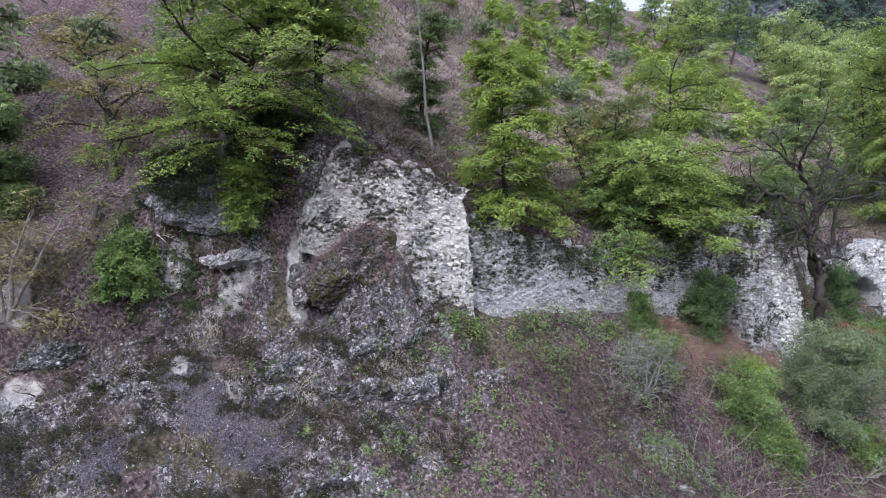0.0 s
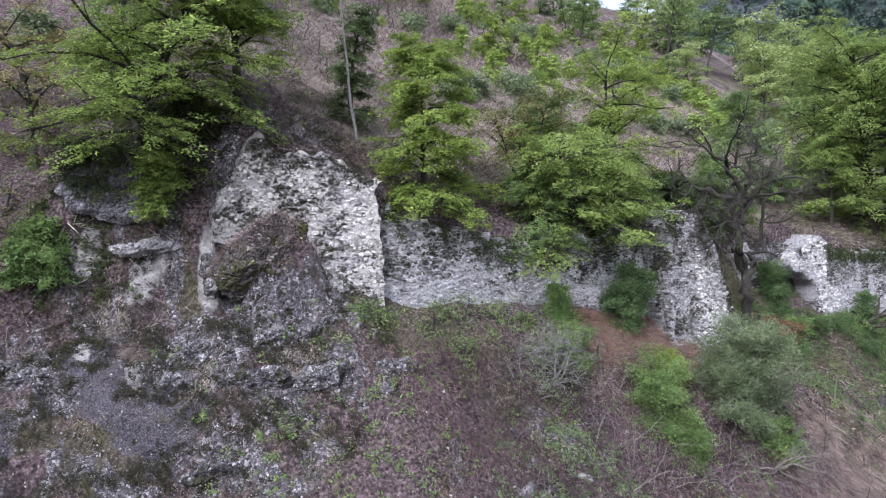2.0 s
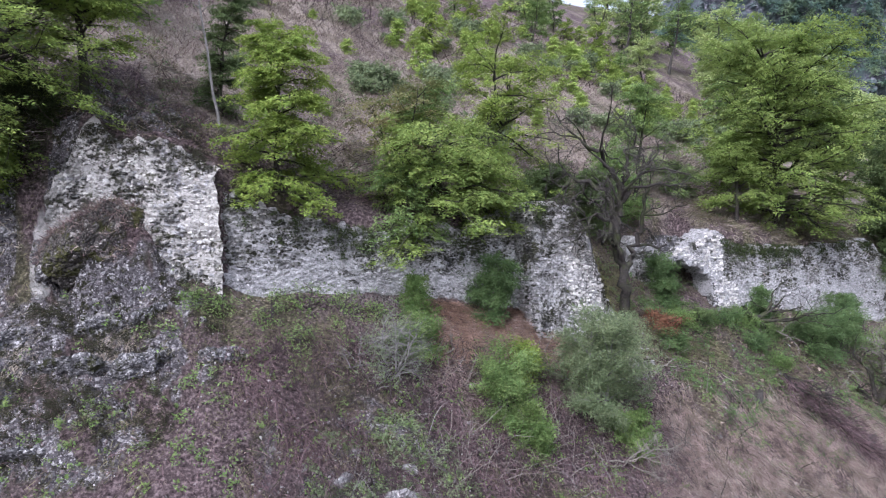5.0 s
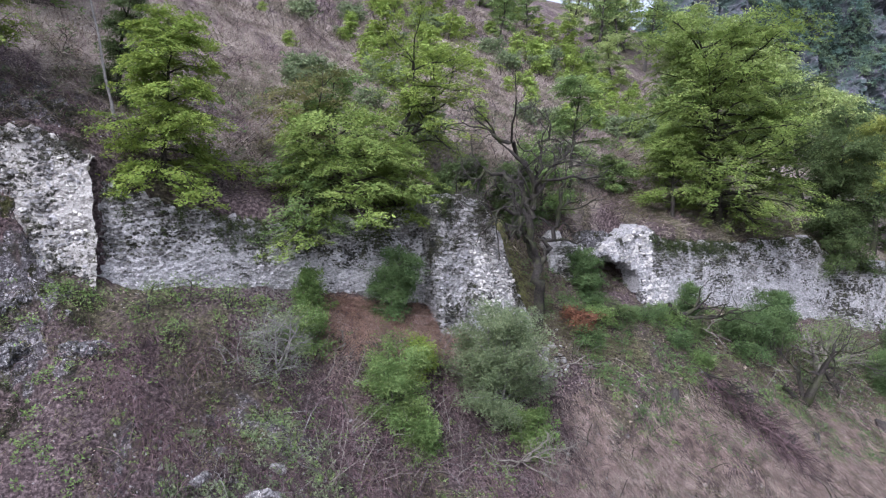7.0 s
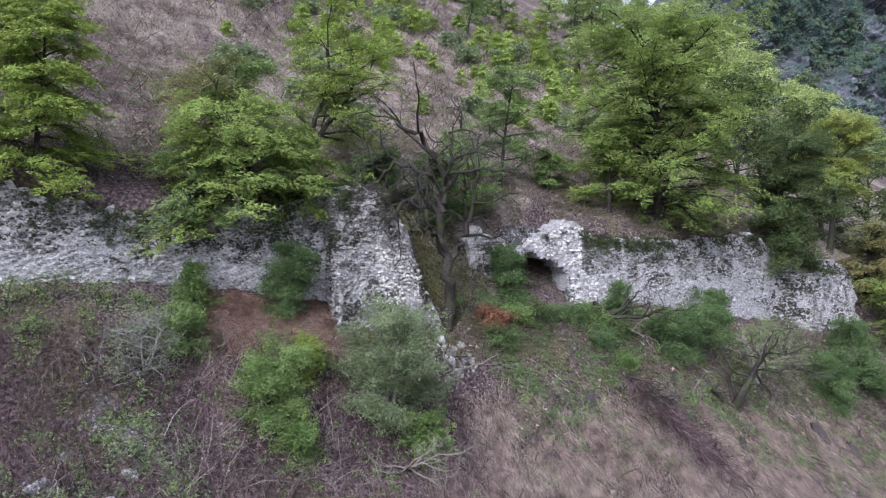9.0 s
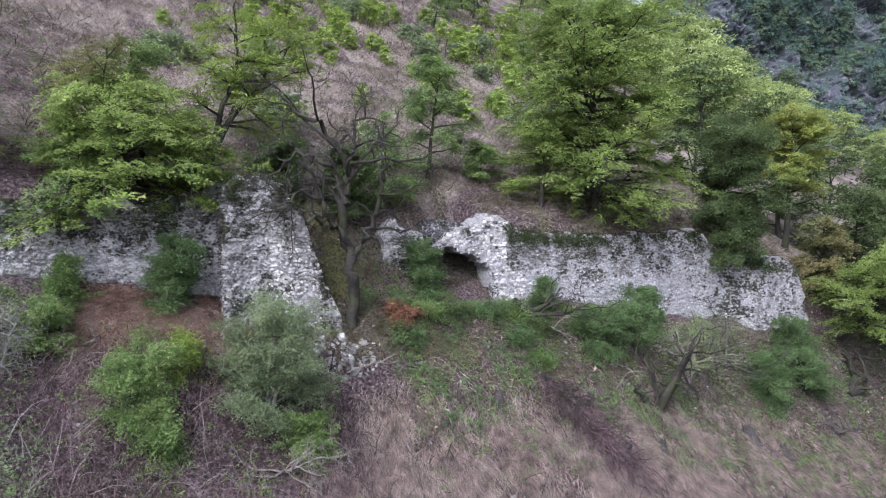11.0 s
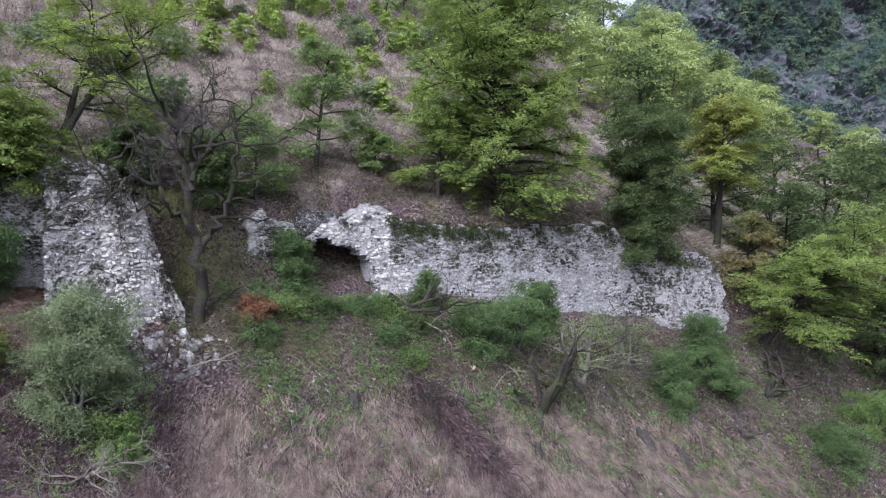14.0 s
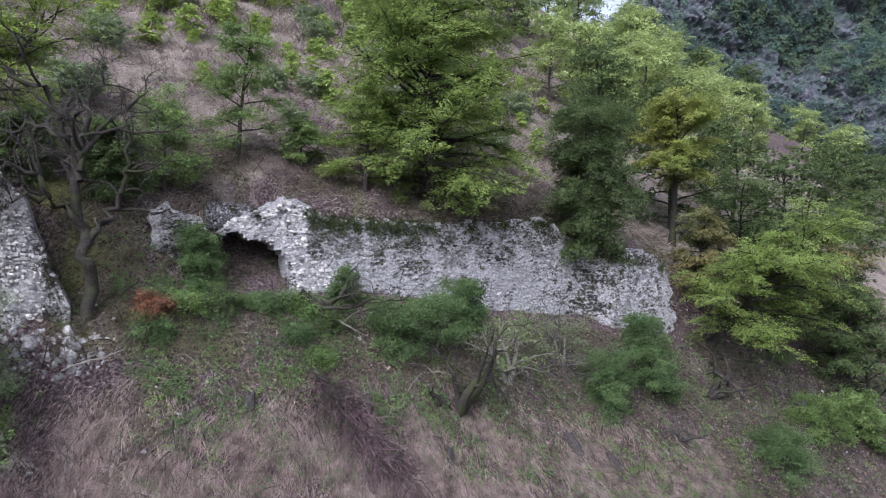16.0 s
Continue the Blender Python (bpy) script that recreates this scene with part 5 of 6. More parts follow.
tree("elder_bush", 5.5, 0.55, 2.0, 0.8, LEAF_BLUE, BARK_PALE, "upright green bush against the pale wall", 68, limbs=24, per=28, low=0.04, rise=0.5, trunk=0.05, spray=0.28, top=0.6, leaf=0.074, category="bush")
tree("elder_bush", 2.8, 0.9, 1.5, 0.35, LEAF_FRESH, BARK, "thin green sapling in front of the wall", 69, limbs=14, per=18, low=0.02, rise=0.6, trunk=0.03, spray=0.22, leaf=0.074, category="bush")
for i, (s, d, h, w) in enumerate(((-2.9, 1.0, 0.9, 0.5), (-3.6, 0.9, 0.6, 0.45), (-1.6, 0.9, 1.1, 0.6), (-0.6, 0.8, 1.2, 0.6), (0.4, 0.9, 0.9, 0.6), (1.3, 1.0, 0.8, 0.5), (-1.0, 1.6, 0.7, 0.5))):
    tree("hazel_bush", s, d, h, w, (LEAF_GREEN, LEAF_FRESH)[i % 2], BARK, "low green bush at the foot of the wall", 70 + i, limbs=10, per=9, low=0.02, stems=2, rise=0.5, trunk=0.04, spray=0.26, thin=0.5, density=0.5, leaf=0.074, category="bush", group="bushes along the wall foot")
tree("hazel_bush", 14.45, -0.6, 2.2, 0.75, LEAF_BLUE, BARK, "green bush beside the hole in the wall", 80, limbs=22, per=26, low=0.03, rise=0.5, trunk=0.05, spray=0.28, top=0.6, leaf=0.074, category="bush")
tree("elder_bush", 18.9, -0.1, 1.5, 0.4, LEAF_BLUE, BARK, "light green climber on the pale wall", 81, limbs=12, per=20, low=0.1, rise=0.5, trunk=0.03, spray=0.24, leaf=0.074, category="bush")
tree("hazel_bush", 20.2, 1.3, 1.6, 1.3, LEAF_BLUE, BARK, "broad green bush below the long wall", 82, limbs=26, per=20, low=0.02, stems=3, rise=0.5, trunk=0.07, spray=0.34, leaf=0.074, category="bush")
tree("hazel_bush", 22.3, 1.2, 2.7, 1.2, LEAF_BLUE, BARK, "broad green bush below the long wall", 83, limbs=28, per=22, low=0.02, stems=3, rise=0.5, trunk=0.07, spray=0.34, leaf=0.074, category="bush")
tree("hazel_bush", 23.8, 0.4, 2.0, 0.7, LEAF_BLUE, BARK, "upright bush against the long wall", 84, limbs=18, per=26, low=0.05, rise=0.6, trunk=0.05, spray=0.3, leaf=0.074, category="bush")
tree("blackthorn_bush", 24.6, 1.8, 3.0, 1.9, LEAF_GREEN, BARK_PALE, "half-bare bush with pale twisting branches", 85, limbs=28, per=14, low=0.03, stems=3, rise=0.4, thin=0.35, trunk=0.2, subs=6, leaf=0.074, category="bush")
tree("blackthorn_bush", 27.6, 0.9, 2.6, 1.5, LEAF_GREY, BARK_PALE, "half-bare bush with pale twisting branches", 86, limbs=24, per=12, low=0.05, stems=3, rise=0.5, thin=0.35, trunk=0.12, leaf=0.074, category="bush")
tree("holly_bush", 28.9, 2.2, 2.2, 1.15, LEAF_BLUE, BARK_DARK, "dense green bush on the slope below the wall end", 87, limbs=28, per=32, low=0.02, trunk=0.07, spray=0.34, leaf=0.074, category="bush")
tree("holly_bush", 31.6, 1.8, 3.4, 1.3, LEAF_BLUE, BARK_DARK, "dark dense bush on the slope below the wall end", 88, limbs=34, per=34, low=0.02, trunk=0.08, spray=0.36, top=0.25, leaf=0.074, category="bush")
tree("hazel_bush", 36.3, 4.3, 1.9, 1.4, LEAF_BLUE, BARK, "green bush low on the slope", 89, limbs=24, per=26, low=0.03, stems=3, rise=0.5, trunk=0.06, leaf=0.074, category="bush")
tree("hazel_bush", 40.0, 3.2, 2.2, 1.6, LEAF_FRESH, BARK, "green bush low on the slope", 90, limbs=24, per=26, low=0.03, stems=3, rise=0.5, trunk=0.06, leaf=0.074, category="bush")
tree("rust_bush", 12.6, 0.85, 0.8, 0.65, LEAF_RUST, BARK, "small bush with rust-red dry leaves", 91, limbs=14, per=14, thin=0.65, low=0.03, stems=2, rise=0.5, trunk=0.03, spray=0.24, leaf=0.08, category="bush")
for i, (s, d, h, w) in enumerate(((12.6, 1.5, 0.9, 0.55), (13.9, 0.6, 0.9, 0.6), (15.2, 0.3, 0.9, 0.7), (16.3, 0.5, 0.8, 0.7), (17.3, 0.6, 0.7, 0.6), (18.2, 0.9, 0.6, 0.5), (16.8, 1.3, 0.6, 0.6), (17.6, 1.9, 0.5, 0.5))):
    tree("hazel_bush", s, d, h, w, (LEAF_BLUE, LEAF_FRESH, LEAF_DARK)[i % 3], BARK, "low leafy green growth on the bank", 95 + i, limbs=12, per=16, low=0.02, stems=2, rise=0.5, trunk=0.03, spray=0.26, density=0.6, leaf=0.074, category="bush", group="green growth on the bank")

# ---- dead and fallen wood ----


def dead_tree(name, s, d, stems, seed, mat, label, sink=0.2, levels=3, forks=5, shrink=0.58, bole=None, twig=None, limbs=()):
    """A leafless tree: crooked stems given as (reach along the wall, reach downhill, height, radius), forking again and again."""
    rng = np.random.default_rng(seed)
    root = new(name)
    root.location = on_ground(s, d, sink)
    tagged(root, label, "dead tree")
    stems_made, boughs, twigs = [], Tubes(), Tubes()

    def knotted(base, corners):
        """a crooked polyline through corners given as (along the wall, downhill, up)"""
        knots, pts = [base] + [Vector((a * UX + b * UY, a * UY - b * UX, h)) for a, b, h in corners], []
        for p, q in zip(knots, knots[1:]):
            for f in (0.0, 0.33, 0.67):
                pts.append(p.lerp(q, f) + Vector(rng.normal(0, 0.08, 3)) * (1 if pts else 0))
        return pts + [knots[-1]]

    def grow(base, way, length, radius, level, drawn=None):
        steps = 10 if level == 0 else 7
        pts = drawn or bend(rng, base, way, length, steps, 0.25 if level == 0 else 0.34, -0.04 if level == 0 else 0.01)
        steps = len(pts) - 1
        if level == 0:
            stems_made.append(Tubes())
        (stems_made[-1] if level == 0 else boughs if level == 1 else twigs).add(pts, [radius * (1 - 0.72 * i / steps) + 0.003 for i in range(steps + 1)], 7 if level == 0 else 5 if level == 1 else 3)
        if level >= levels:
            return
        for i in range(forks if level else forks + 2):
            f = 0.35 + 0.65 * (i + rng.uniform()) / (forks + 1)
            q = min(f, 0.999) * steps
            a = pts[int(q)].lerp(pts[min(steps, int(q) + 1)], q - int(q))
            w = (pts[min(steps, int(q) + 1)] - pts[max(0, int(q) - 1)]).normalized() * 0.7 + Vector(rng.normal(0, 0.65, 3)) + Vector((0, 0, 0.1))
            grow(a, w, length * shrink * rng.uniform(0.5, 1.1), radius * (1 - 0.72 * f) * (0.6 if level == 0 else 0.45), level + 1)

    start = Vector((0, 0, 0))
    if bole:
        a, b, h, r = bole
        pts = bend(rng, start, (a * UX + b * UY, a * UY - b * UX, h), math.hypot(a, h), 6, 0.2, 0)
        stems_made.append(Tubes())
        stems_made[-1].add(pts, [r * (1.35, 1.1, 1.0, 0.95, 0.95, 1.0, 0.8)[i] for i in range(7)], 9)
        start = pts[5]
    for r, corners in limbs:
        path = knotted(Vector((corners[0][0] * UX + corners[0][1] * UY, corners[0][0] * UY - corners[0][1] * UX, corners[0][2])), corners[1:])
        grow(path[0], None, sum((q - p).length for p, q in zip(path, path[1:])), r, 0, path)
    for a, b, h, r in stems:
        x, y = a * UX + b * UY, a * UY - b * UX
        way = Vector((x, y, h))
        grow(start, way, way.length, r, 0)
    for made in stems_made:
        made.object("trunk" if made is stems_made[0] else "limb", mat, root)
    if boughs.verts:
        tagged(boughs.object("branchwork", mat, root), kind="stuff")
    if twigs.verts:
        tagged(twigs.object("twigwork", twig or mat, root, False), kind="stuff")
    return root


dead_tree("dead_tree", 11.05, 0.72, (), 7, BARK_DARK, "gnarled leafless tree with forked grey trunk", forks=7, shrink=0.42, twig=BARK, limbs=(
    (0.2, ((0, 0, 0), (0.1, 0, 1.45), (-0.03, 0.05, 2.05), (-0.02, 0, 2.65), (-0.32, -0.05, 3.35), (-0.22, 0, 4.15), (-0.12, 0, 4.95), (-0.42, 0, 5.85), (-1.0, 0, 6.55), (-1.9, 0.1, 6.85))),
    (0.09, ((-0.2, 0, 4.35), (0.05, 0, 5.25), (0.0, 0, 6.15), (0.35, 0, 6.85), (0.5, 0, 7.35))),
    (0.08, ((-0.1, 0, 4.85), (0.3, 0.1, 5.55), (0.9, 0, 6.05), (1.6, 0, 6.75))),
    (0.13, ((0.0, 0, 2.35), (0.35, -0.1, 2.85), (0.8, -0.2, 3.35), (0.95, -0.2, 4.15), (1.0, -0.1, 4.95), (1.15, 0, 5.45))),
    (0.11, ((-0.02, 0, 2.55), (-0.45, 0.3, 3.15), (-1.05, 0.5, 3.6), (-1.3, 0.6, 4.25), (-1.9, 0.7, 4.35), (-2.5, 0.8, 3.75))),
    (0.11, ((-0.2, 0, 4.05), (-0.5, -0.5, 5.25), (-1.2, -0.9, 5.75), (-1.9, -1.1, 5.35), (-2.7, -1.2, 4.75))),
    (0.06, ((-1.05, 0.5, 3.6), (-1.8, 0.9, 3.55), (-2.4, 1.1, 4.15), (-3.1, 1.2, 4.95)))))
dead_tree("dead_tree", 21.8, 3.1, ((1.7, 0.1, 1.7, 0.2), (2.6, -0.1, 1.8, 0.17), (-0.6, -0.1, 1.4, 0.13), (2.2, 0.3, 1.0, 0.11)), 8, BARK_DARK, "dead forked tree leaning along the slope", forks=4)
dead_tree("fallen_branch", 17.3, 0.5, ((1.9, 0.5, -0.45, 0.16), (2.3, 1.2, -1.2, 0.1)), 9, BARK_DARK, "dark fallen branch lying down the slope", sink=-0.5, levels=2)
dead_tree("fallen_branch", 17.2, 2.5, ((0.9, 1.4, -1.2, 0.04), (0.7, 1.7, -1.4, 0.035), (1.2, 1.4, -1.2, 0.03), (0.5, 1.5, -1.1, 0.03)), 10, BARK_DARK, "heap of dead brown branches lying down the slope", sink=-0.25, levels=2)
dead_tree("fallen_branch", 38.3, 3.4, ((3.6, -0.3, 0.6, 0.09), (2.2, 0.3, 0.1, 0.06)), 21, BARK_DARK, "dark broken branch lying across the slope", sink=-0.15, levels=2, forks=3)
dead_tree("fallen_branch", 34.4, 2.1, ((4.2, -0.8, 1.3, 0.17), (3.0, -0.2, 0.4, 0.13), (2.4, 0.3, 0.9, 0.09)), 11, BARK_DARK, "dead branch sticking out of the slope", sink=-0.1, levels=2)
dead_tree("dead_tree", -13.0, -3.7, ((1.9, 0.1, 1.5, 0.17), (1.5, 0.4, 0.5, 0.12)), 12, BARK, "crooked leaning dead trunk on the upper slope", levels=2, forks=3)
dead_tree("fallen_branch", 10.4, 2.1, ((1.6, 0.1, 0.5, 0.035),), 13, BARK_PALE, "pale bare stick lying on the bank", sink=-0.05, levels=1, forks=2)
dead_tree("fallen_branch", 3.6, 1.7, ((0.3, 0.8, -0.5, 0.035), (-0.1, 0.1, 0.5, 0.03)), 14, BARK_PALE, "pale broken branch in the red grass", sink=-0.1, levels=1, forks=2)

dead_tree("brush_pile", 7.9, 4.5, ((1.6, 0.3, 0.1, 0.028), (-1.2, 0.6, -0.1, 0.026), (0.8, 1.0, -0.3, 0.024), (2.2, -0.1, 0.5, 0.026), (0.2, 0.9, 0.4, 0.022), (1.2, 0.8, 0.5, 0.02), (1.4, 0.6, -0.2, 0.02), (-0.6, 0.8, 0.3, 0.02)), 15, BARK_PALE, "pile of grey dead branches under the bush", sink=-0.2, levels=2)
dead_tree("fallen_branch", 18.0, 0.7, ((0.1, 0.5, -1.3, 0.06), (0.5, 0.9, -1.6, 0.04)), 16, BARK_PALE, "pale split branch hanging down the bank", sink=-0.2, levels=1, forks=3)


def stump(s, d, radius, height, seed, lean):
    """a weathered stump with a ragged top"""
    rng = random.Random(seed)
    bm = bmesh.new()
    rings, sides = 7, 12
    rows = []
    for j in range(rings):
        v = j / (rings - 1)
        rows.append([])
        for i in range(sides):
            a = 2 * math.pi * i / sides
            r = radius * (1.25 - 0.45 * v) * (1 + 0.25 * fbm(math.cos(a) * 2, math.sin(a) * 2, seed + v, 1.0, 3))
            top = height * v + (rng.uniform(-0.16, 0.16) * height if j == rings - 1 else 0)
            rows[j].append(bm.verts.new((r * math.cos(a) + lean * v * height, r * math.sin(a), top)))
    for j in range(rings - 1):
        for i in range(sides):
            bm.faces.new((rows[j][i], rows[j][(i + 1) % sides], rows[j + 1][(i + 1) % sides], rows[j + 1][i]))
    hollow = bm.verts.new((lean * height, 0, height * 0.72))
    for i in range(sides):
        bm.faces.new((rows[-1][i], rows[-1][(i + 1) % sides], hollow))
    ob = part("tree_stump", bm, BARK, None)
    ob.location = on_ground(s, d, 0.1)
    return tagged(ob, "weathered grey tree stump on the grassy slope", "stump", "stumps on the slope")


for i, (s, d, r, h, lean) in enumerate(((15.1, 3.1, 0.16, 0.5, 0.1), (26.3, 3.7, 0.22, 0.7, -0.5), (27.9, 4.0, 0.2, 0.6, -0.6), (19.0, 4.7, 0.14, 0.55, 0.2), (39.9, 2.7, 0.28, 1.1, -0.3), (18.6, 3.3, 0.14, 0.6, 0.1), (20.9, 4.4, 0.12, 0.5, 0.0))):
    stump(s, d, r, h, 50 + i, lean)

# ---- brush, grass and herbs ----


def scatter(rng, count, s0, s1, d0, d1, keep=None):
    out = []
    while len(out) < count:
        s, d = rng.uniform(s0, s1), rng.uniform(d0, d1)
        if keep is None or keep(s, d, rng):
            out.append((s, d))
    return out


def stems_object(name, spots, seed, mat, label, length, width, rise, arch, slope_pull=0.5, steps=4):
    """Thin arching stems, each a narrow strip."""
    rng = np.random.default_rng(seed)
    verts, faces = [], []
    for s, d in spots:
        p = on_ground(s, d, 0.03)
        ln = rng.uniform(*length)
        az = rng.uniform(0, 6.283)
        w = Vector((math.cos(az) + slope_pull * UY, math.sin(az) - slope_pull * UX, rng.uniform(*rise)))
        pts = bend(rng, p, w, ln, steps, 0.18, arch)
        wd = rng.uniform(0.6, 1.3) * width
        side = Vector((rng.normal(), rng.normal(), 0.4 * rng.normal())).normalized()
        b = len(verts)
        for i, q in enumerate(pts):
            ww = wd * (1 - 0.7 * i / steps)
            verts += [q + side * ww, q - side * ww]
        for i in range(steps):
            k = b + 2 * i
            faces.append((k, k + 1, k + 3, k + 2))
    return tagged(mesh_object(name, verts, faces, mat), label, "brush", kind="stuff")


def grass_object(name, spots, seed, mat, label, length, width, lay=0.6, blades=11, spread=0.13):
    """Tufts of narrow bent blades leaning downhill."""
    rng = np.random.default_rng(seed)
    tri = []
    for s, d in spots:
        p = np.array(on_ground(s, d, 0.02))
        ln0 = rng.uniform(*length)
        fall = max(0.0, ground_z(s, d - 0.3) - ground_z(s, d + 0.3)) / 0.6
        fall = min(fall, 1.4)
        down = np.array([UY, -UX, -fall]) / math.hypot(1, fall)
        out = np.array([UY * fall, -UX * fall, 1.0]) / math.hypot(1, fall)
        twist = rng.normal(-0.38 * lay, 0.25)
        base = p + np.column_stack([rng.normal(0, spread, (blades, 2)), np.zeros(blades)])
        base[:, 2] -= fall * ((base[:, 0] - p[0]) * UY - (base[:, 1] - p[1]) * UX)
        ln = (ln0 * rng.uniform(0.6, 1.3, blades))[:, None]
        w = down * lay + out * rng.uniform(0.1, 0.7, blades)[:, None] + np.array([UX, UY, 0]) * (twist + rng.normal(0, 0.3, blades))[:, None]
        w /= np.linalg.norm(w, axis=1)[:, None]
        sd = np.cross(w, out + rng.normal(0, 0.5, (blades, 3)))
        sd *= (width * rng.uniform(0.6, 1.4, blades) / (np.linalg.norm(sd, axis=1) + 1e-6))[:, None]
        tri.append(np.stack([base - sd, base + sd, base + w * ln], 1))
    return tagged(cloud_object(name, np.concatenate(tri), mat), label, "grass", kind="stuff")


def herb_object(name, spots, seed, mat, label, size, leaves=9):
    """Low rosettes of broad leaves."""
    rng = np.random.default_rng(seed)
    cen, nor, way = [], [], []
    for s, d in spots:
        p = on_ground(s, d) + Vector((0, 0, rng.uniform(0.03, 0.16)))
        cen.append(tuple(p))
        nor.append((UY * 0.5 + rng.normal(0, 0.2), -UX * 0.5 + rng.normal(0, 0.2), 1))
        way.append(tuple(rng.normal(0, 1, 3)))
    return tagged(cloud_object(name, leaf_sprays(rng, cen, nor, way, size, size * 0.42, int(leaves * 1.5)), mat), label, "herbs", kind="stuff")


def litter_object(name, spots, seed, label, size):
    """Fallen leaves and chips of wood: small tilted triangles lying on the ground."""
    rng = np.random.default_rng(seed)
    cen = np.array([tuple(on_ground(s, d)) for s, d in spots]) + np.array([0, 0, 0.02])
    n = len(cen)
    a = rng.normal(0, 1, (n, 3)) * np.array([1, 1, 0.6])
    b = rng.normal(0, 1, (n, 3)) * np.array([1, 1, 0.6])
    k = rng.uniform(*size, n)[:, None]
    a *= k / (np.linalg.norm(a, axis=1)[:, None] + 1e-6)
    b *= k / (np.linalg.norm(b, axis=1)[:, None] + 1e-6)
    return tagged(cloud_object(name, np.stack([cen - a * 0.5, cen + b * 0.5, cen + a * 0.6], 1), LITTER), label, "leaf litter", kind="stuff")


def clump_keep(seed, at, size):
    def keep(s, d, rng):
        x, y = plan(s, d)
        return fbm(x, y, seed * 1.7, size, 3) > at + rng.normal(0, 0.08)
    return keep


rng0 = np.random.default_rng(77)
stems_object("bramble_brush", scatter(rng0, 9500, -3.0, 10.5, 1.2, 8.5, lambda s, d, r: r.uniform() > rockiness(s, d) and d > 0.9 + 0.5 * (s > 3)), 1, TWIG_PURPLE, "tangle of dead purplish bramble stems on the slope", (0.3, 0.9), 0.008, (0.2, 1.0), 0.20)
stems_object("bramble_brush", scatter(rng0, 2600, -8.0, -1.0, 1.8, 8.5), 2, TWIG_PURPLE, "thin dead stems on the stony slope", (0.25, 0.7), 0.009, (0.2, 1.0), 0.2)
stems_object("dead_brush", scatter(rng0, 700, -1.0, 12.0, 1.5, 8.0), 3, TWIG_GREY, "pale dead twigs among the brambles", (0.5, 1.5), 0.011, (0.3, 1.2), 0.16)
stems_object("dead_brush", scatter(rng0, 4200, 9.0, 40, -0.2, 8.0, clump_keep(3, -0.12, 2.0)), 4, TWIG_PURPLE, "dry brown stems on the grassy bank", (0.3, 0.9), 0.009, (0.2, 1.0), 0.2)
stems_object("dead_brush", scatter(rng0, 7500, -16, 38, -22, -1.3, clump_keep(5, -0.02, 2.2)), 5, TWIG_PURPLE, "dry brown brush on the hill above the wall", (0.4, 1.2), 0.013, (0.4, 1.3), 0.16)
stems_object("hanging_twigs", scatter(rng0, 420, 0.6, 3.2, -0.5, 0.1), 6, TWIG_GREY, "grey bare twigs hanging over the wall top", (0.6, 1.5), 0.006, (-0.2, 0.7), 0.30, 1.3)
stems_object("dead_brush", scatter(rng0, 420, -6.2, -4.2, -1.1, -0.1), 8, TWIG_PURPLE, "dry brown stems on the earth mound below the broken wall", (0.15, 0.45), 0.009, (0.2, 1.0), 0.2)
stems_object("hanging_twigs", scatter(rng0, 300, -5.6, -2.6, -1.8, -0.8), 7, TWIG_PURPLE, "brown twigs along the broken wall's top", (0.3, 0.9), 0.006, (0.1, 0.9), 0.2, 0.8)

stems_object("brush_heap", [(17.2 + 1.7 * u + v, 2.4 + 2.5 * u + w) for u, v, w in zip(rng0.uniform(0, 1, 700), rng0.normal(0, 0.3, 700), rng0.normal(0, 0.25, 700))], 9, TWIG_PURPLE, "heap of cut brown brush sliding down the slope", (0.6, 1.5), 0.016, (0.1, 0.9), 0.22, 1.6)
stems_object("brush_heap", [(17.3 + 1.7 * u + v, 2.3 + 2.6 * u + w) for u, v, w in zip(rng0.uniform(0, 1, 380), rng0.normal(0, 0.36, 380), rng0.normal(0, 0.3, 380))], 29, TWIG_DARK, "dark sticks in the heap of cut brush", (0.6, 1.4), 0.024, (0.2, 1.0), 0.2, 1.5)
stems_object("dead_brush", scatter(rng0, 1500, 24, 42, 0.5, 7.5, clump_keep(9, 0.0, 1.5)), 10, TWIG_GREY, "grey dead twigs on the lower slope", (0.3, 1.1), 0.01, (0.1, 1.0), 0.18)
stems_object("dead_brush", scatter(rng0, 3200, 29, 47, -0.8, 6.5, clump_keep(43, -0.1, 1.4)), 25, TWIG_DARK, "dark dead brush on the slope beyond the wall", (0.3, 1.1), 0.014, (0.2, 1.1), 0.2, 0.7)
stems_object("dead_brush", scatter(rng0, 2600, 29, 47, -0.8, 6.5, clump_keep(45, -0.05, 1.2)), 26, TWIG_PURPLE, "brown dead stems on the slope beyond the wall", (0.3, 1.0), 0.012, (0.2, 1.1), 0.2, 0.7)
dead_tree("fallen_branch", 31.6, 3.3, ((-0.9, 0.6, 0.5, 0.11), (0.6, 0.9, 0.1, 0.07)), 27, BARK, "grey broken trunk lying on the slope", sink=-0.1, levels=1, forks=3)
dead_tree("fallen_branch", 26.0, 1.6, ((2.4, 0.2, 1.2, 0.05), (1.6, 0.3, 0.5, 0.04), (2.8, 0.1, 0.3, 0.04)), 28, BARK, "bare dead branches below the long wall", sink=-0.3, levels=3, forks=3)


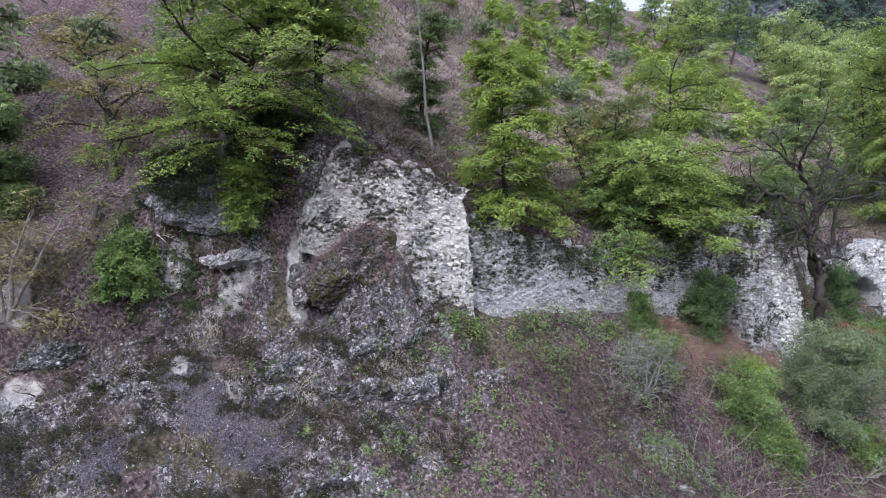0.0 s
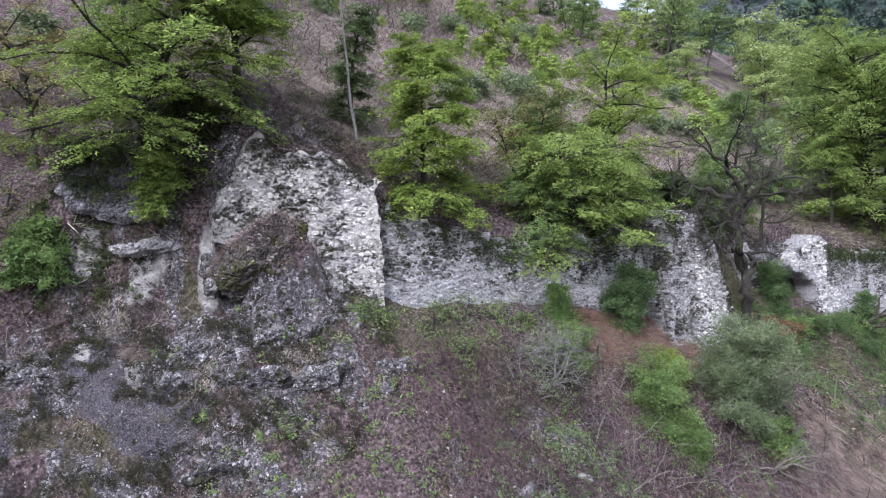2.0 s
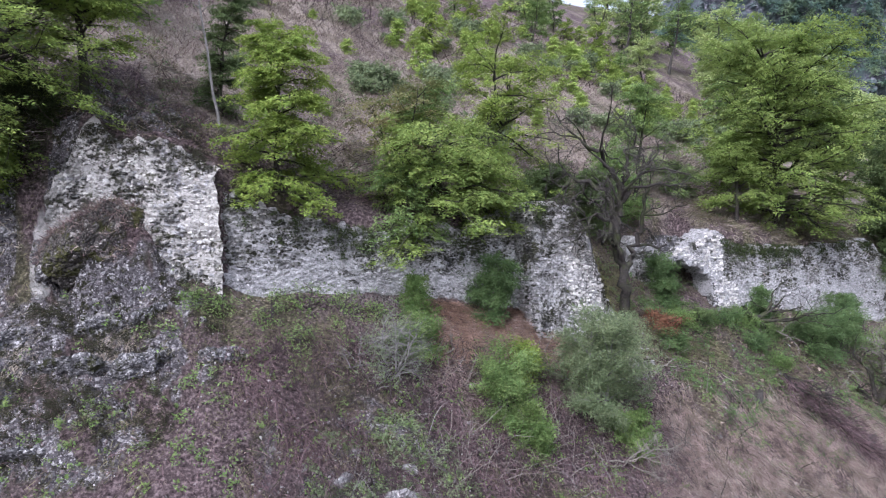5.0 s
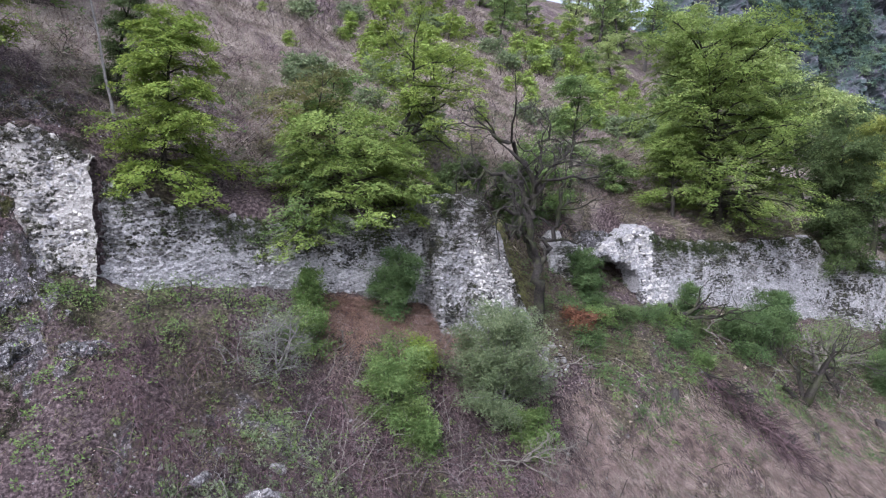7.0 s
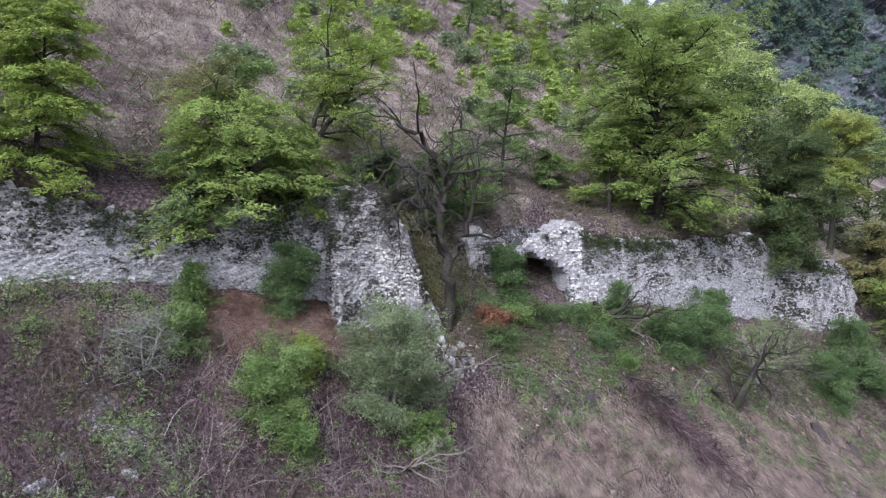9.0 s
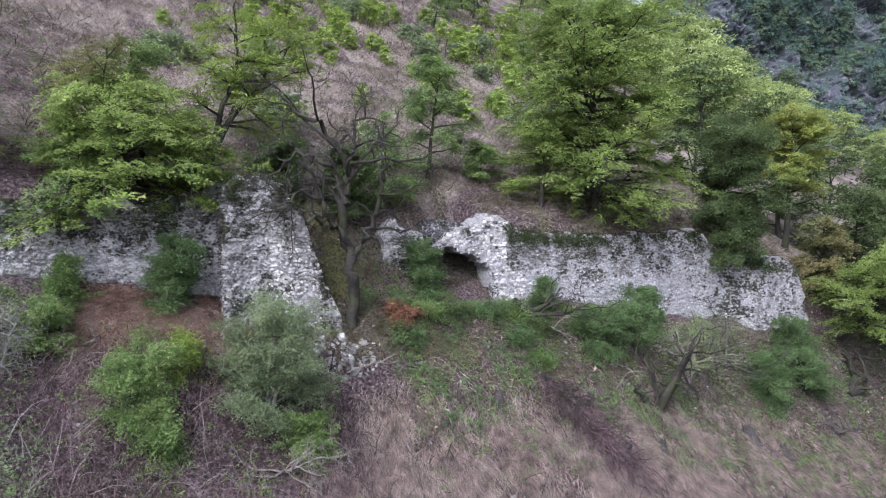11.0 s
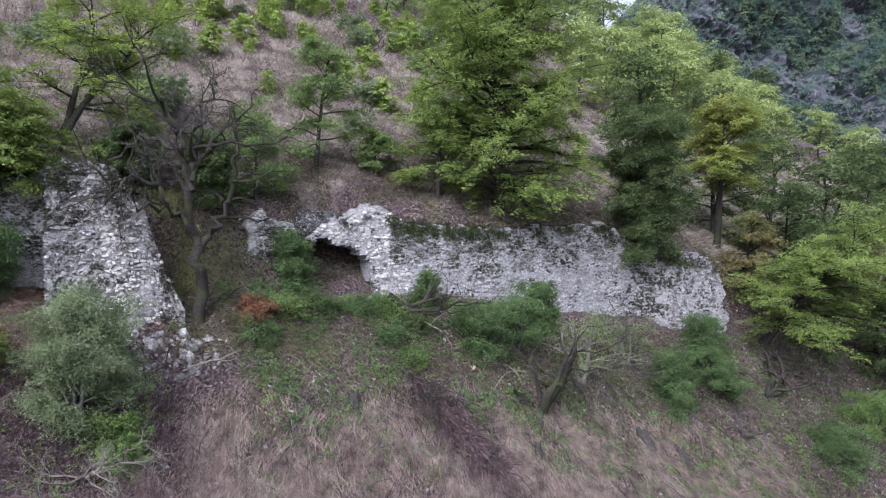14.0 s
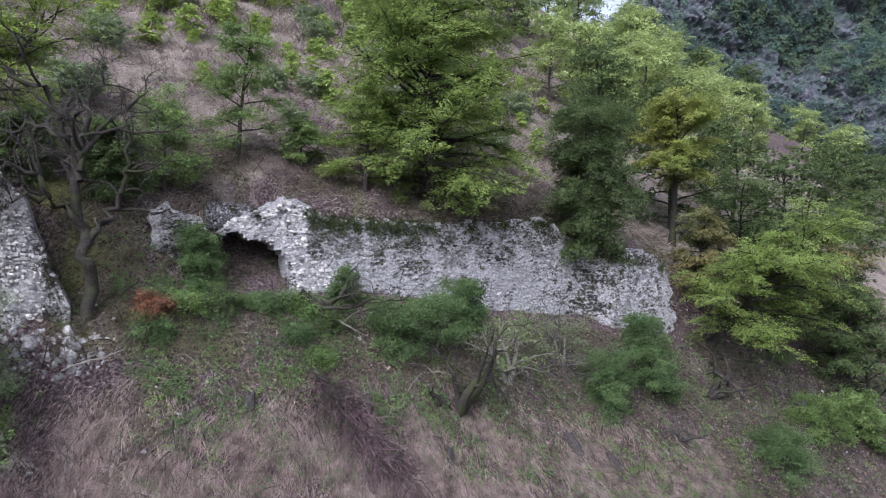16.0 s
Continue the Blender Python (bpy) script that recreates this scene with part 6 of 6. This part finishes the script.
def grown_over(name, ob, count, seed, mat, label, length, width, steep=0.25):
    """Dry stems rooted on the upward faces of a rock, hanging outwards."""
    rng = np.random.default_rng(seed)
    m = ob.matrix_basis
    roots = [(m @ v.co, (m.to_3x3() @ v.normal).normalized()) for v in ob.data.vertices]
    roots = [r for r in roots if r[1].z > steep]
    tri = []
    for _ in range(count):
        p, nrm = roots[rng.integers(len(roots))]
        w = nrm * rng.uniform(0.3, 0.9) + Vector((UY * 0.5, -UX * 0.5, -0.25)) + Vector(rng.normal(0, 0.45, 3))
        ln = rng.uniform(*length)
        side = w.cross(Vector(rng.normal(0, 1, 3))).normalized() * width * rng.uniform(0.6, 1.4)
        p = p + Vector(rng.normal(0, 0.04, 3)) - nrm * 0.03
        tri.append((p - side, p + side, p + w.normalized() * ln))
    return tagged(cloud_object(name, np.array(tri), mat), label, "grass", kind="stuff")


grown_over("dry_grass", mound, 4200, 91, STRAW, "dead brown grass matted over the bulge of earth", (0.15, 0.45), 0.006, 0.3)
grown_over("dead_brush", mound, 1500, 92, TWIG_PURPLE, "thin brown stems on the bulge of earth", (0.2, 0.5), 0.007, 0.2)
litter_object("leaf_litter", scatter(rng0, 26000, -4, 46, -0.9, 7.5, lambda s, d, r: r.uniform() < 0.8 - 0.5 * cover_at(s, d)[1]), 51, "fallen brown leaves and wood chips on the slope", (0.03, 0.11))
litter_object("leaf_litter", scatter(rng0, 14000, -16, 38, -16, -1.3), 52, "fallen brown leaves on the hill above the wall", (0.05, 0.15))
litter_object("leaf_litter", scatter(rng0, 5000, -15, -3, -2.6, 6.5), 53, "brown leaves lodged on the crag", (0.025, 0.08))
litter_object("leaf_litter", scatter(rng0, 5000, 9, 46, -0.8, 7.5, clump_keep(61, 0.0, 0.9)), 62, "pale chips of bark and dry leaves on the bank", (0.1, 0.24))
stems_object("dead_sticks", scatter(rng0, 520, 10, 46, 0.0, 7.0, clump_keep(63, -0.05, 1.2)), 64, BARK_PALE, "pale dead sticks lying on the bank", (0.4, 1.3), 0.016, (0.05, 0.5), 0.2, 1.0)
stems_object("dead_sticks", scatter(rng0, 900, 10, 46, 0.0, 7.5, clump_keep(65, 0.0, 0.8)), 66, BARK_DARK, "dark dead sticks lying on the bank", (0.3, 1.1), 0.025, (0.05, 0.6), 0.2, 1.0)
stems_object("dead_sticks", scatter(rng0, 500, -3, 10, 1.4, 7.5, clump_keep(67, 0.0, 0.8)), 68, BARK_DARK, "dark dead sticks among the brambles", (0.3, 1.0), 0.02, (0.05, 0.6), 0.2, 1.0)
straw_zone = lambda s, d, r: r.uniform() < cover_at(s, d)[1]
stems_object("bramble_brush", scatter(rng0, 7000, -3.0, 9.5, 1.4, 7.5, clump_keep(31, 0.08, 1.0)), 18, TWIG_PURPLE, "matted purple bramble thicket on the slope", (0.4, 1.3), 0.0075, (0.35, 1.1), 0.30, 1.1, 6)
stems_object("bramble_brush", scatter(rng0, 9000, -2.0, 10.5, 1.4, 8.5, clump_keep(31, -0.12, 1.3)), 19, TWIG_DARK, "dark stems deep in the bramble thicket", (0.3, 1.0), 0.013, (0.1, 0.8), 0.25, 0.9)
stems_object("dead_brush", scatter(rng0, 6500, 11.0, 42, -0.4, 7.0, clump_keep(33, 0.0, 1.3)), 20, TWIG_DARK, "dark dead stems on the bank", (0.25, 0.9), 0.012, (0.1, 1.0), 0.22, 0.7)
stems_object("dead_brush", scatter(rng0, 3800, -16, 40, -24, -1.3, clump_keep(35, 0.0, 2.0)), 23, TWIG_DARK, "dark dead brush on the hill above the wall", (0.4, 1.2), 0.016, (0.5, 1.5), 0.14)
stems_object("dead_brush", scatter(rng0, 260, 2.0, 6.5, 2.0, 5.0, clump_keep(37, 0.0, 1.0)), 24, BARK_PALE, "pale upright dead stems above the brambles", (0.6, 1.6), 0.012, (0.9, 2.0), 0.1, 0.4)
grass_object("dry_grass", scatter(rng0, 9500, 8.5, 33, 1.8, 8.5, straw_zone), 11, STRAW, "long pale dry grass combed down the slope", (0.3, 0.7), 0.0075, 1.1, blades=14)
grass_object("dry_grass", scatter(rng0, 15000, -16, 40, -26, -1.2, lambda s, d, r: r.uniform() < bare_at(s, d)[2] + 0.15), 12, STRAW_PALE, "pale dry grass on the hill above the wall", (0.25, 0.6), 0.011, 0.5, blades=10, spread=0.22)
grass_object("olive_grass", scatter(rng0, 2600, 12.5, 31, -6.0, -1.6, clump_keep(38, -0.1, 1.4)), 37, STRAW_OLIVE, "olive and brown grass above the long wall", (0.2, 0.45), 0.008, 0.5, blades=10, spread=0.18)
grass_object("dry_grass", scatter(rng0, 1800, 12.5, 31, -6.0, -1.6, clump_keep(39, 0.0, 1.2)), 38, STRAW_PALE, "pale dry grass above the long wall", (0.2, 0.45), 0.007, 0.5, blades=10, spread=0.18)
grass_object("dry_grass", scatter(rng0, 2400, 8.5, 33, 2.2, 8.0, lambda s, d, r: r.uniform() < cover_at(s, d)[1] and clump_keep(49, 0.0, 1.0)(s, d, r)), 54, STRAW_PALE, "bright straw-coloured tufts on the slope", (0.3, 0.65), 0.007, 1.0, blades=12)
grass_object("dry_grass", scatter(rng0, 5500, 2, 52, -50, -25, clump_keep(55, -0.15, 3.0)), 56, STRAW_PALE, "pale dry grass high on the hill", (0.4, 0.9), 0.02, 0.4, blades=8, spread=0.35)
stems_object("dead_brush", scatter(rng0, 3500, 4, 50, -46, -22, clump_keep(57, -0.05, 3.0)), 58, TWIG_DARK, "dark dead brush high on the hill", (0.6, 1.8), 0.025, (0.6, 1.6), 0.12)
grass_object("dry_grass", scatter(rng0, 800, 2.4, 8.4, 0.4, 2.6, clump_keep(59, -0.05, 0.8)), 75, STRAW, "pale dry grass among the red on the bank", (0.25, 0.5), 0.007, 0.7, blades=12)
grass_object("red_grass", scatter(rng0, 2600, 2.6, 8.2, 0.1, 1.9), 13, STRAW_RED, "reddish dry grass on the bank under the wall", (0.2, 0.45), 0.006, 0.7, blades=14)
grass_object("olive_grass", scatter(rng0, 4200, 11, 38, -0.9, 6.5, clump_keep(2, 0.0, 1.6)), 14, STRAW_OLIVE, "olive green tufted grass on the bank", (0.15, 0.35), 0.007, 0.6, blades=14)
grass_object("olive_grass", scatter(rng0, 1700, -14, 9, 0.4, 8.0, clump_keep(4, 0.1, 1.2)), 15, STRAW_OLIVE, "olive grass tufts between rocks and brambles", (0.12, 0.35), 0.008, 0.6)
grass_object("olive_grass", scatter(rng0, 4200, -16, 40, -11, -1.2, clump_keep(15, 0.0, 2.4)), 17, STRAW_OLIVE, "olive and brown grass behind the wall", (0.2, 0.5), 0.009, 0.5, blades=9, spread=0.2)
grass_object("dry_grass", scatter(rng0, 380, -12.5, -4.5, -1.5, 3.0, clump_keep(6, 0.12, 0.8)), 16, STRAW, "dry grass tufts on the crag's ledges", (0.12, 0.28), 0.004, 0.5)
grass_object("dry_grass", [(a + u, b + v) for (a, b), u, v in zip(((-9.6, -1.9), (-9.2, -0.5), (-5.6, 1.2), (-7.6, 0.9)) * 40, rng0.normal(0, 0.22, 160), rng0.normal(0, 0.22, 160))], 71, STRAW_PALE, "tufts of pale dry grass on the crag", (0.2, 0.42), 0.005, 0.9, blades=14, spread=0.08)
grass_object("olive_grass", scatter(rng0, 420, 9.7, 11.3, -1.9, -0.2), 72, STRAW_GREEN, "yellow-green grass in the gap beside the pier", (0.2, 0.4), 0.007, 0.6, blades=12)

herb_object("herbs", scatter(rng0, 1100, -8, 9, 1.0, 8.2, clump_keep(7, 0.12, 0.9)), 21, LEAF_GREEN, "low green herbs scattered over the slope", 0.16)
herb_object("herbs", scatter(rng0, 260, -10, 10, -0.5, 8.2, clump_keep(8, 0.22, 0.7)), 22, LEAF_FRESH, "bright green leafy plants in clumps", 0.2, 12)
herb_object("herbs", scatter(rng0, 420, -1.6, 2.6, 3.4, 6.2, clump_keep(9, -0.05, 0.8)), 23, LEAF_GREY, "pale grey-green herbs among boulders", 0.17, 11)
herb_object("herbs", scatter(rng0, 1900, 12, 24, -0.6, 5.0, clump_keep(10, 0.06, 1.0)), 24, LEAF_BLUE, "green herbs spreading over the bank", 0.16, 9)
herb_object("herbs", scatter(rng0, 800, 12, 24, -0.6, 5.0, clump_keep(18, 0.1, 0.8)), 34, LEAF_FRESH, "bright green herbs in patches on the bank", 0.16, 9)
herb_object("herbs", scatter(rng0, 420, 10.2, 15, -1.6, 1.2, clump_keep(19, -0.05, 0.8)), 35, LEAF_BLUE, "green herbs in the gap of the wall", 0.17, 9)
grass_object("olive_grass", scatter(rng0, 1300, 10.0, 15, -2.0, 1.8, clump_keep(20, -0.2, 0.8)), 36, STRAW_OLIVE, "olive grass in the gap of the wall", (0.2, 0.4), 0.007, 0.6, blades=14)
herb_object("herbs", scatter(rng0, 1500, 24, 42, -0.6, 7.5, clump_keep(11, 0.0, 1.2)), 25, LEAF_BLUE, "green herbs on the lower slope", 0.17, 9)
herb_object("herbs", scatter(rng0, 900, -14, 36, -14, -1.6, clump_keep(40, 0.12, 1.6)), 39, LEAF_BLUE, "green herbs and seedlings on the hill above the wall", 0.22, 9)
herb_object("herbs", scatter(rng0, 520, 29, 46, -0.6, 6.5, clump_keep(47, 0.05, 1.0)), 40, LEAF_FRESH, "bright green herbs on the slope beyond the wall", 0.2, 9)
herb_object("ivy", scatter(rng0, 700, -11.5, -6.8, -3.4, -2.0, clump_keep(41, -0.1, 0.8)), 73, LEAF_IVY, "dark ivy creeping over the rocks under the trees", 0.2, 12)
herb_object("herbs", scatter(rng0, 520, 26, 36, 3.4, 6.4, clump_keep(48, 0.0, 0.9)), 74, LEAF_FRESH, "yellow-green leafy plants low on the slope", 0.2, 10)
herb_object("moss_clumps", scatter(rng0, 4200, -15, -2.5, -2.6, 5.0, lambda s, d, r: rockiness(s, d) > 0.4 and clump_keep(12, 0.05, 0.9)(s, d, r)), 26, MOSS, "dark moss and small leaves covering the crag", 0.13, 10)


def top_growth(name, face, foot, crown, lean, s0, s1, count, seed, mat, label, size, hang=0.35, keep=-0.1):
    """Ivy and moss along a wall's broken top, hanging a little over its face."""
    rng = np.random.default_rng(seed)
    cen, nor, way = [], [], []
    while len(cen) < count:
        s = rng.uniform(s0, s1)
        x, y = plan(s, 0)
        if fbm(x, y, seed, 0.8, 3) < keep + rng.normal(0, 0.1):
            continue
        over = rng.uniform() < 0.5
        z = crown(s) + (-abs(rng.normal(0, hang)) if over else rng.uniform(-0.02, 0.12))
        d = face(s) - lean * (z - foot(s)) + (rng.uniform(0.0, 0.1) if over else -rng.uniform(0.0, 0.8))
        x, y = plan(s, d)
        cen.append((x, y, z))
        nor.append((UY * (1.2 if over else 0.2) + rng.normal(0, 0.3), -UX * (1.2 if over else 0.2) + rng.normal(0, 0.3), 1.0))
        way.append((rng.normal(), rng.normal(), -0.6 if over else 0.0))
    return tagged(cloud_object(name, leaf_sprays(rng, cen, nor, way, size, size * 0.42, 16), mat), label, "ivy", kind="stuff")


top_growth("ivy", face_a, foot_a, crown_a, 0.10, -2.5, 7.2, 520, 27, LEAF_IVY, "dark ivy and moss along the wall top", 0.17, 0.4)
top_growth("ivy", face_c, foot_c, crown_c, 0.07, 17.9, 22.6, 520, 28, LEAF_IVY, "dark ivy and moss along the long wall's top", 0.17, 0.28)
top_growth("ivy", face_c, foot_c, crown_c, 0.07, 22.6, 34.6, 420, 45, LEAF_IVY, "patches of dark ivy on the long wall's broken top", 0.16, 0.16, 0.08)
top_growth("moss", face_c, foot_c, crown_c, 0.07, 17.8, 34.0, 420, 29, MOSS, "black moss hanging down the long wall", 0.11, 0.4, 0.1)
top_growth("moss", face_b, foot_b, crown_b, 0.09, 7.0, 10.2, 320, 30, MOSS, "dark moss on the broken pier", 0.13, 0.7)
top_growth("ivy", face_b, foot_b, crown_b, 0.09, 7.1, 9.2, 120, 31, LEAF_IVY, "small leaves on top of the pier", 0.13, 0.2)
top_growth("moss", face_e, foot_e, crown_e, 0.08, -6.9, -2.9, 300, 32, MOSS, "dark moss on the broken wall end", 0.12, 0.25)
herb_object("herbs", [(8.0 + 0.07 * i, 0.55) for i in range(8)], 33, LEAF_YELLOW, "bright tuft of grass on the pier", 0.14, 12).location.z += 4.4


def grit_meshes(count, seed):
    rng = random.Random(seed)
    made = []
    for _ in range(count):
        bm = bmesh.new()
        bmesh.ops.create_icosphere(bm, subdivisions=1, radius=0.6)
        for v in bm.verts:
            v.co *= rng.uniform(0.7, 1.25)
        me = bpy.data.meshes.new("grit")
        bm.to_mesh(me)
        bm.free()
        made.append(me)
    return made


GRIT = grit_meshes(6, 8)


def pebbles(name, spots, seed, size, label):
    rng = random.Random(seed)
    verts, faces = [], []
    for s, d in spots:
        me = rng.choice(GRIT)
        r = rng.uniform(*size) * rng.choice((1, 1, 1, 1.9))
        m = Matrix.LocRotScale(on_ground(s, d, r * 0.1), Euler([rng.uniform(0, 6) for _ in range(3)]), Vector((r, r * rng.uniform(0.6, 1), r * rng.uniform(0.5, 0.8))))
        b = len(verts)
        verts.extend(m @ v.co for v in me.vertices)
        faces.extend(tuple(b + i for i in f.vertices) for f in me.polygons)
    tagged(mesh_object(name, verts, faces, PEBBLE), label, "stones", kind="stuff")


pebbles("loose_stones", scatter(rng0, 5200, -15, -1.5, -2.5, 7.5, lambda s, d, r: r.uniform() < 0.15 + rockiness(s, d)), 41, (0.012, 0.034), "grey loose stones on the crag")
pebbles("loose_stones", scatter(rng0, 700, -3, 4, 2.5, 7.5, lambda s, d, r: r.uniform() < 0.1 + rockiness(s, d)), 42, (0.02, 0.07), "pale loose stones on the slope")
pebbles("loose_stones", scatter(rng0, 900, 9, 44, -0.6, 7.0), 43, (0.03, 0.1), "small pale stones on the grassy bank")
pebbles("loose_stones", scatter(rng0, 240, 7.6, 11.4, 1.2, 2.2), 44, (0.06, 0.2), "fallen stones at the foot of the pier")

# ---- woods on the hill ----
WOODS = "trees and saplings on the hill"


def hill_plants():
    rng = np.random.default_rng(99)
    sapling = tree("sapling", 12.0, -19.0, 1.9, 0.7, LEAF_SAPLING, BARK, "bright green sapling on the grassy hill", 201, limbs=10, per=7, low=0.06, thin=0.7, fine=False, rise=0.5, trunk=0.04, spray=0.34, leaf=0.2, subs=4, group=WOODS)
    young = tree("young_tree", 15.5, -24.0, 3.6, 1.4, LEAF_YELLOW, BARK, "green young tree on the grassy hill", 202, limbs=14, per=8, low=0.12, thin=0.55, fine=False, rise=0.4, trunk=0.07, leaf=0.23, spray=0.5, subs=5, group=WOODS)
    grown = tree("hill_tree", -5.0, -14.0, 6.5, 2.4, LEAF_GREEN, BARK_DARK, "thinly leafed green tree high on the hill", 203, limbs=20, per=10, low=0.15, thin=0.6, fine=False, trunk=0.13, leaf=0.22, spray=0.6, subs=5, group=WOODS)
    pale = tree("pale_tree", 56.0, -26.0, 9.0, 4.0, LEAF_PALE, BARK, "pale silvery-green tree on the far shoulder of the hill", 204, limbs=24, per=10, low=0.08, fine=False, trunk=0.18, leaf=0.24, spray=0.85, top=0.6, density=1.4, subs=5, group=WOODS)
    deep = tree("dark_tree", 44.0, -3.0, 8.5, 3.2, LEAF_DARK, BARK_DARK, "dense dark green tree beyond the wall's end", 205, limbs=28, per=9, low=0.05, fine=False, trunk=0.16, leaf=0.22, spray=0.65, subs=5, group=WOODS)

    def plant(kind, s, d, size):
        p = on_ground(s, d, 0.25)
        kind_scale = Matrix.LocRotScale(p, Euler((0, 0, rng.uniform(0, 6.28))), Vector((size, size, size * rng.uniform(0.85, 1.15))))
        c = copy_thing(kind, Matrix.Translation(p))
        c.matrix_basis = kind_scale
        return c

    for s, d in scatter(rng, 70, 3, 40, -40, -12, clump_keep(21, -0.05, 6.0)):
        plant(sapling, s, d, rng.uniform(0.4, 1.1))
    for s, d in scatter(rng, 34, 20, 46, -38, -14, lambda s, d, r: abs(d + 0.62 * s + 4 + r.normal(0, 3)) < 7):
        plant(sapling, s, d, rng.uniform(0.4, 1.0))
    for s, d in scatter(rng, 16, 18, 40, -40, -22, clump_keep(22, -0.1, 8.0)):
        plant(young, s, d, rng.uniform(0.4, 0.75))
    for s, d in ((-9, -9), (-15, -10), (-4.5, -9.5), (26, -40), (33, -38), (38, -32), (30, -50), (38, -46), (-8, -20), (27, -8.0)):
        plant(grown, s + rng.uniform(-0.6, 0.6), d + rng.uniform(-0.6, 0.6), rng.uniform(0.55, 1.0))
    shrub = tree("hill_shrub", 22.0, -14.0, 1.1, 0.95, LEAF_GREY, TWIG_GREY, "low grey-green shrub on the grassy hill", 206, limbs=12, per=7, low=0.02, stems=3, rise=0.6, trunk=0.04, spray=0.32, leaf=0.15, subs=4, fine=False, category="bush", group=WOODS)
    for s, d in scatter(rng, 44, 6, 42, -34, -7, clump_keep(23, -0.05, 5.0)):
        plant(shrub, s, d, rng.uniform(0.5, 1.5))
    for s, d in scatter(rng, 12, -16, 8, -26, -7, clump_keep(24, -0.05, 5.0)):
        plant(shrub, s, d, rng.uniform(0.5, 1.3))
    for s, d in scatter(rng, 10, 42, 74, -62, -24):
        plant(deep if rng.uniform() < 0.5 else pale, s, d, rng.uniform(0.6, 1.0))
    for s, d in scatter(rng, 34, 58, 125, -75, -6):
        plant(pale if rng.uniform() < 0.35 else deep, s, d, rng.uniform(0.7, 1.1))
    for s, d in scatter(rng, 36, 8, 46, -62, -36):
        plant(sapling if rng.uniform() < 0.7 else young, s, d, rng.uniform(0.7, 1.4))
    for s, d in scatter(rng, 14, 14, 60, -66, -44):
        plant(grown, s, d, rng.uniform(0.6, 1.0))
    for s, d in ((50, -22), (53, -30), (60, -32), (48, -29), (64, -24), (58, -38), (67, -35)):
        plant(pale, s, d, rng.uniform(0.7, 1.1))
    for s, d in ((41, -7), (47, -8), (50, -3), (46, 2), (53, 3), (56, -8), (60, -2), (42, -12), (51, -14), (62, -14), (66, 4), (47, 8), (57, 10), (38, -11), (72, 10), (43.5, -2.5)):
        plant(deep, s, d, rng.uniform(0.7, 1.15))


hill_plants()

# ---- stones of the walls ----
for parent, spots, most, seed in STONE_JOBS:
    set_stones(parent, spots, most, seed)
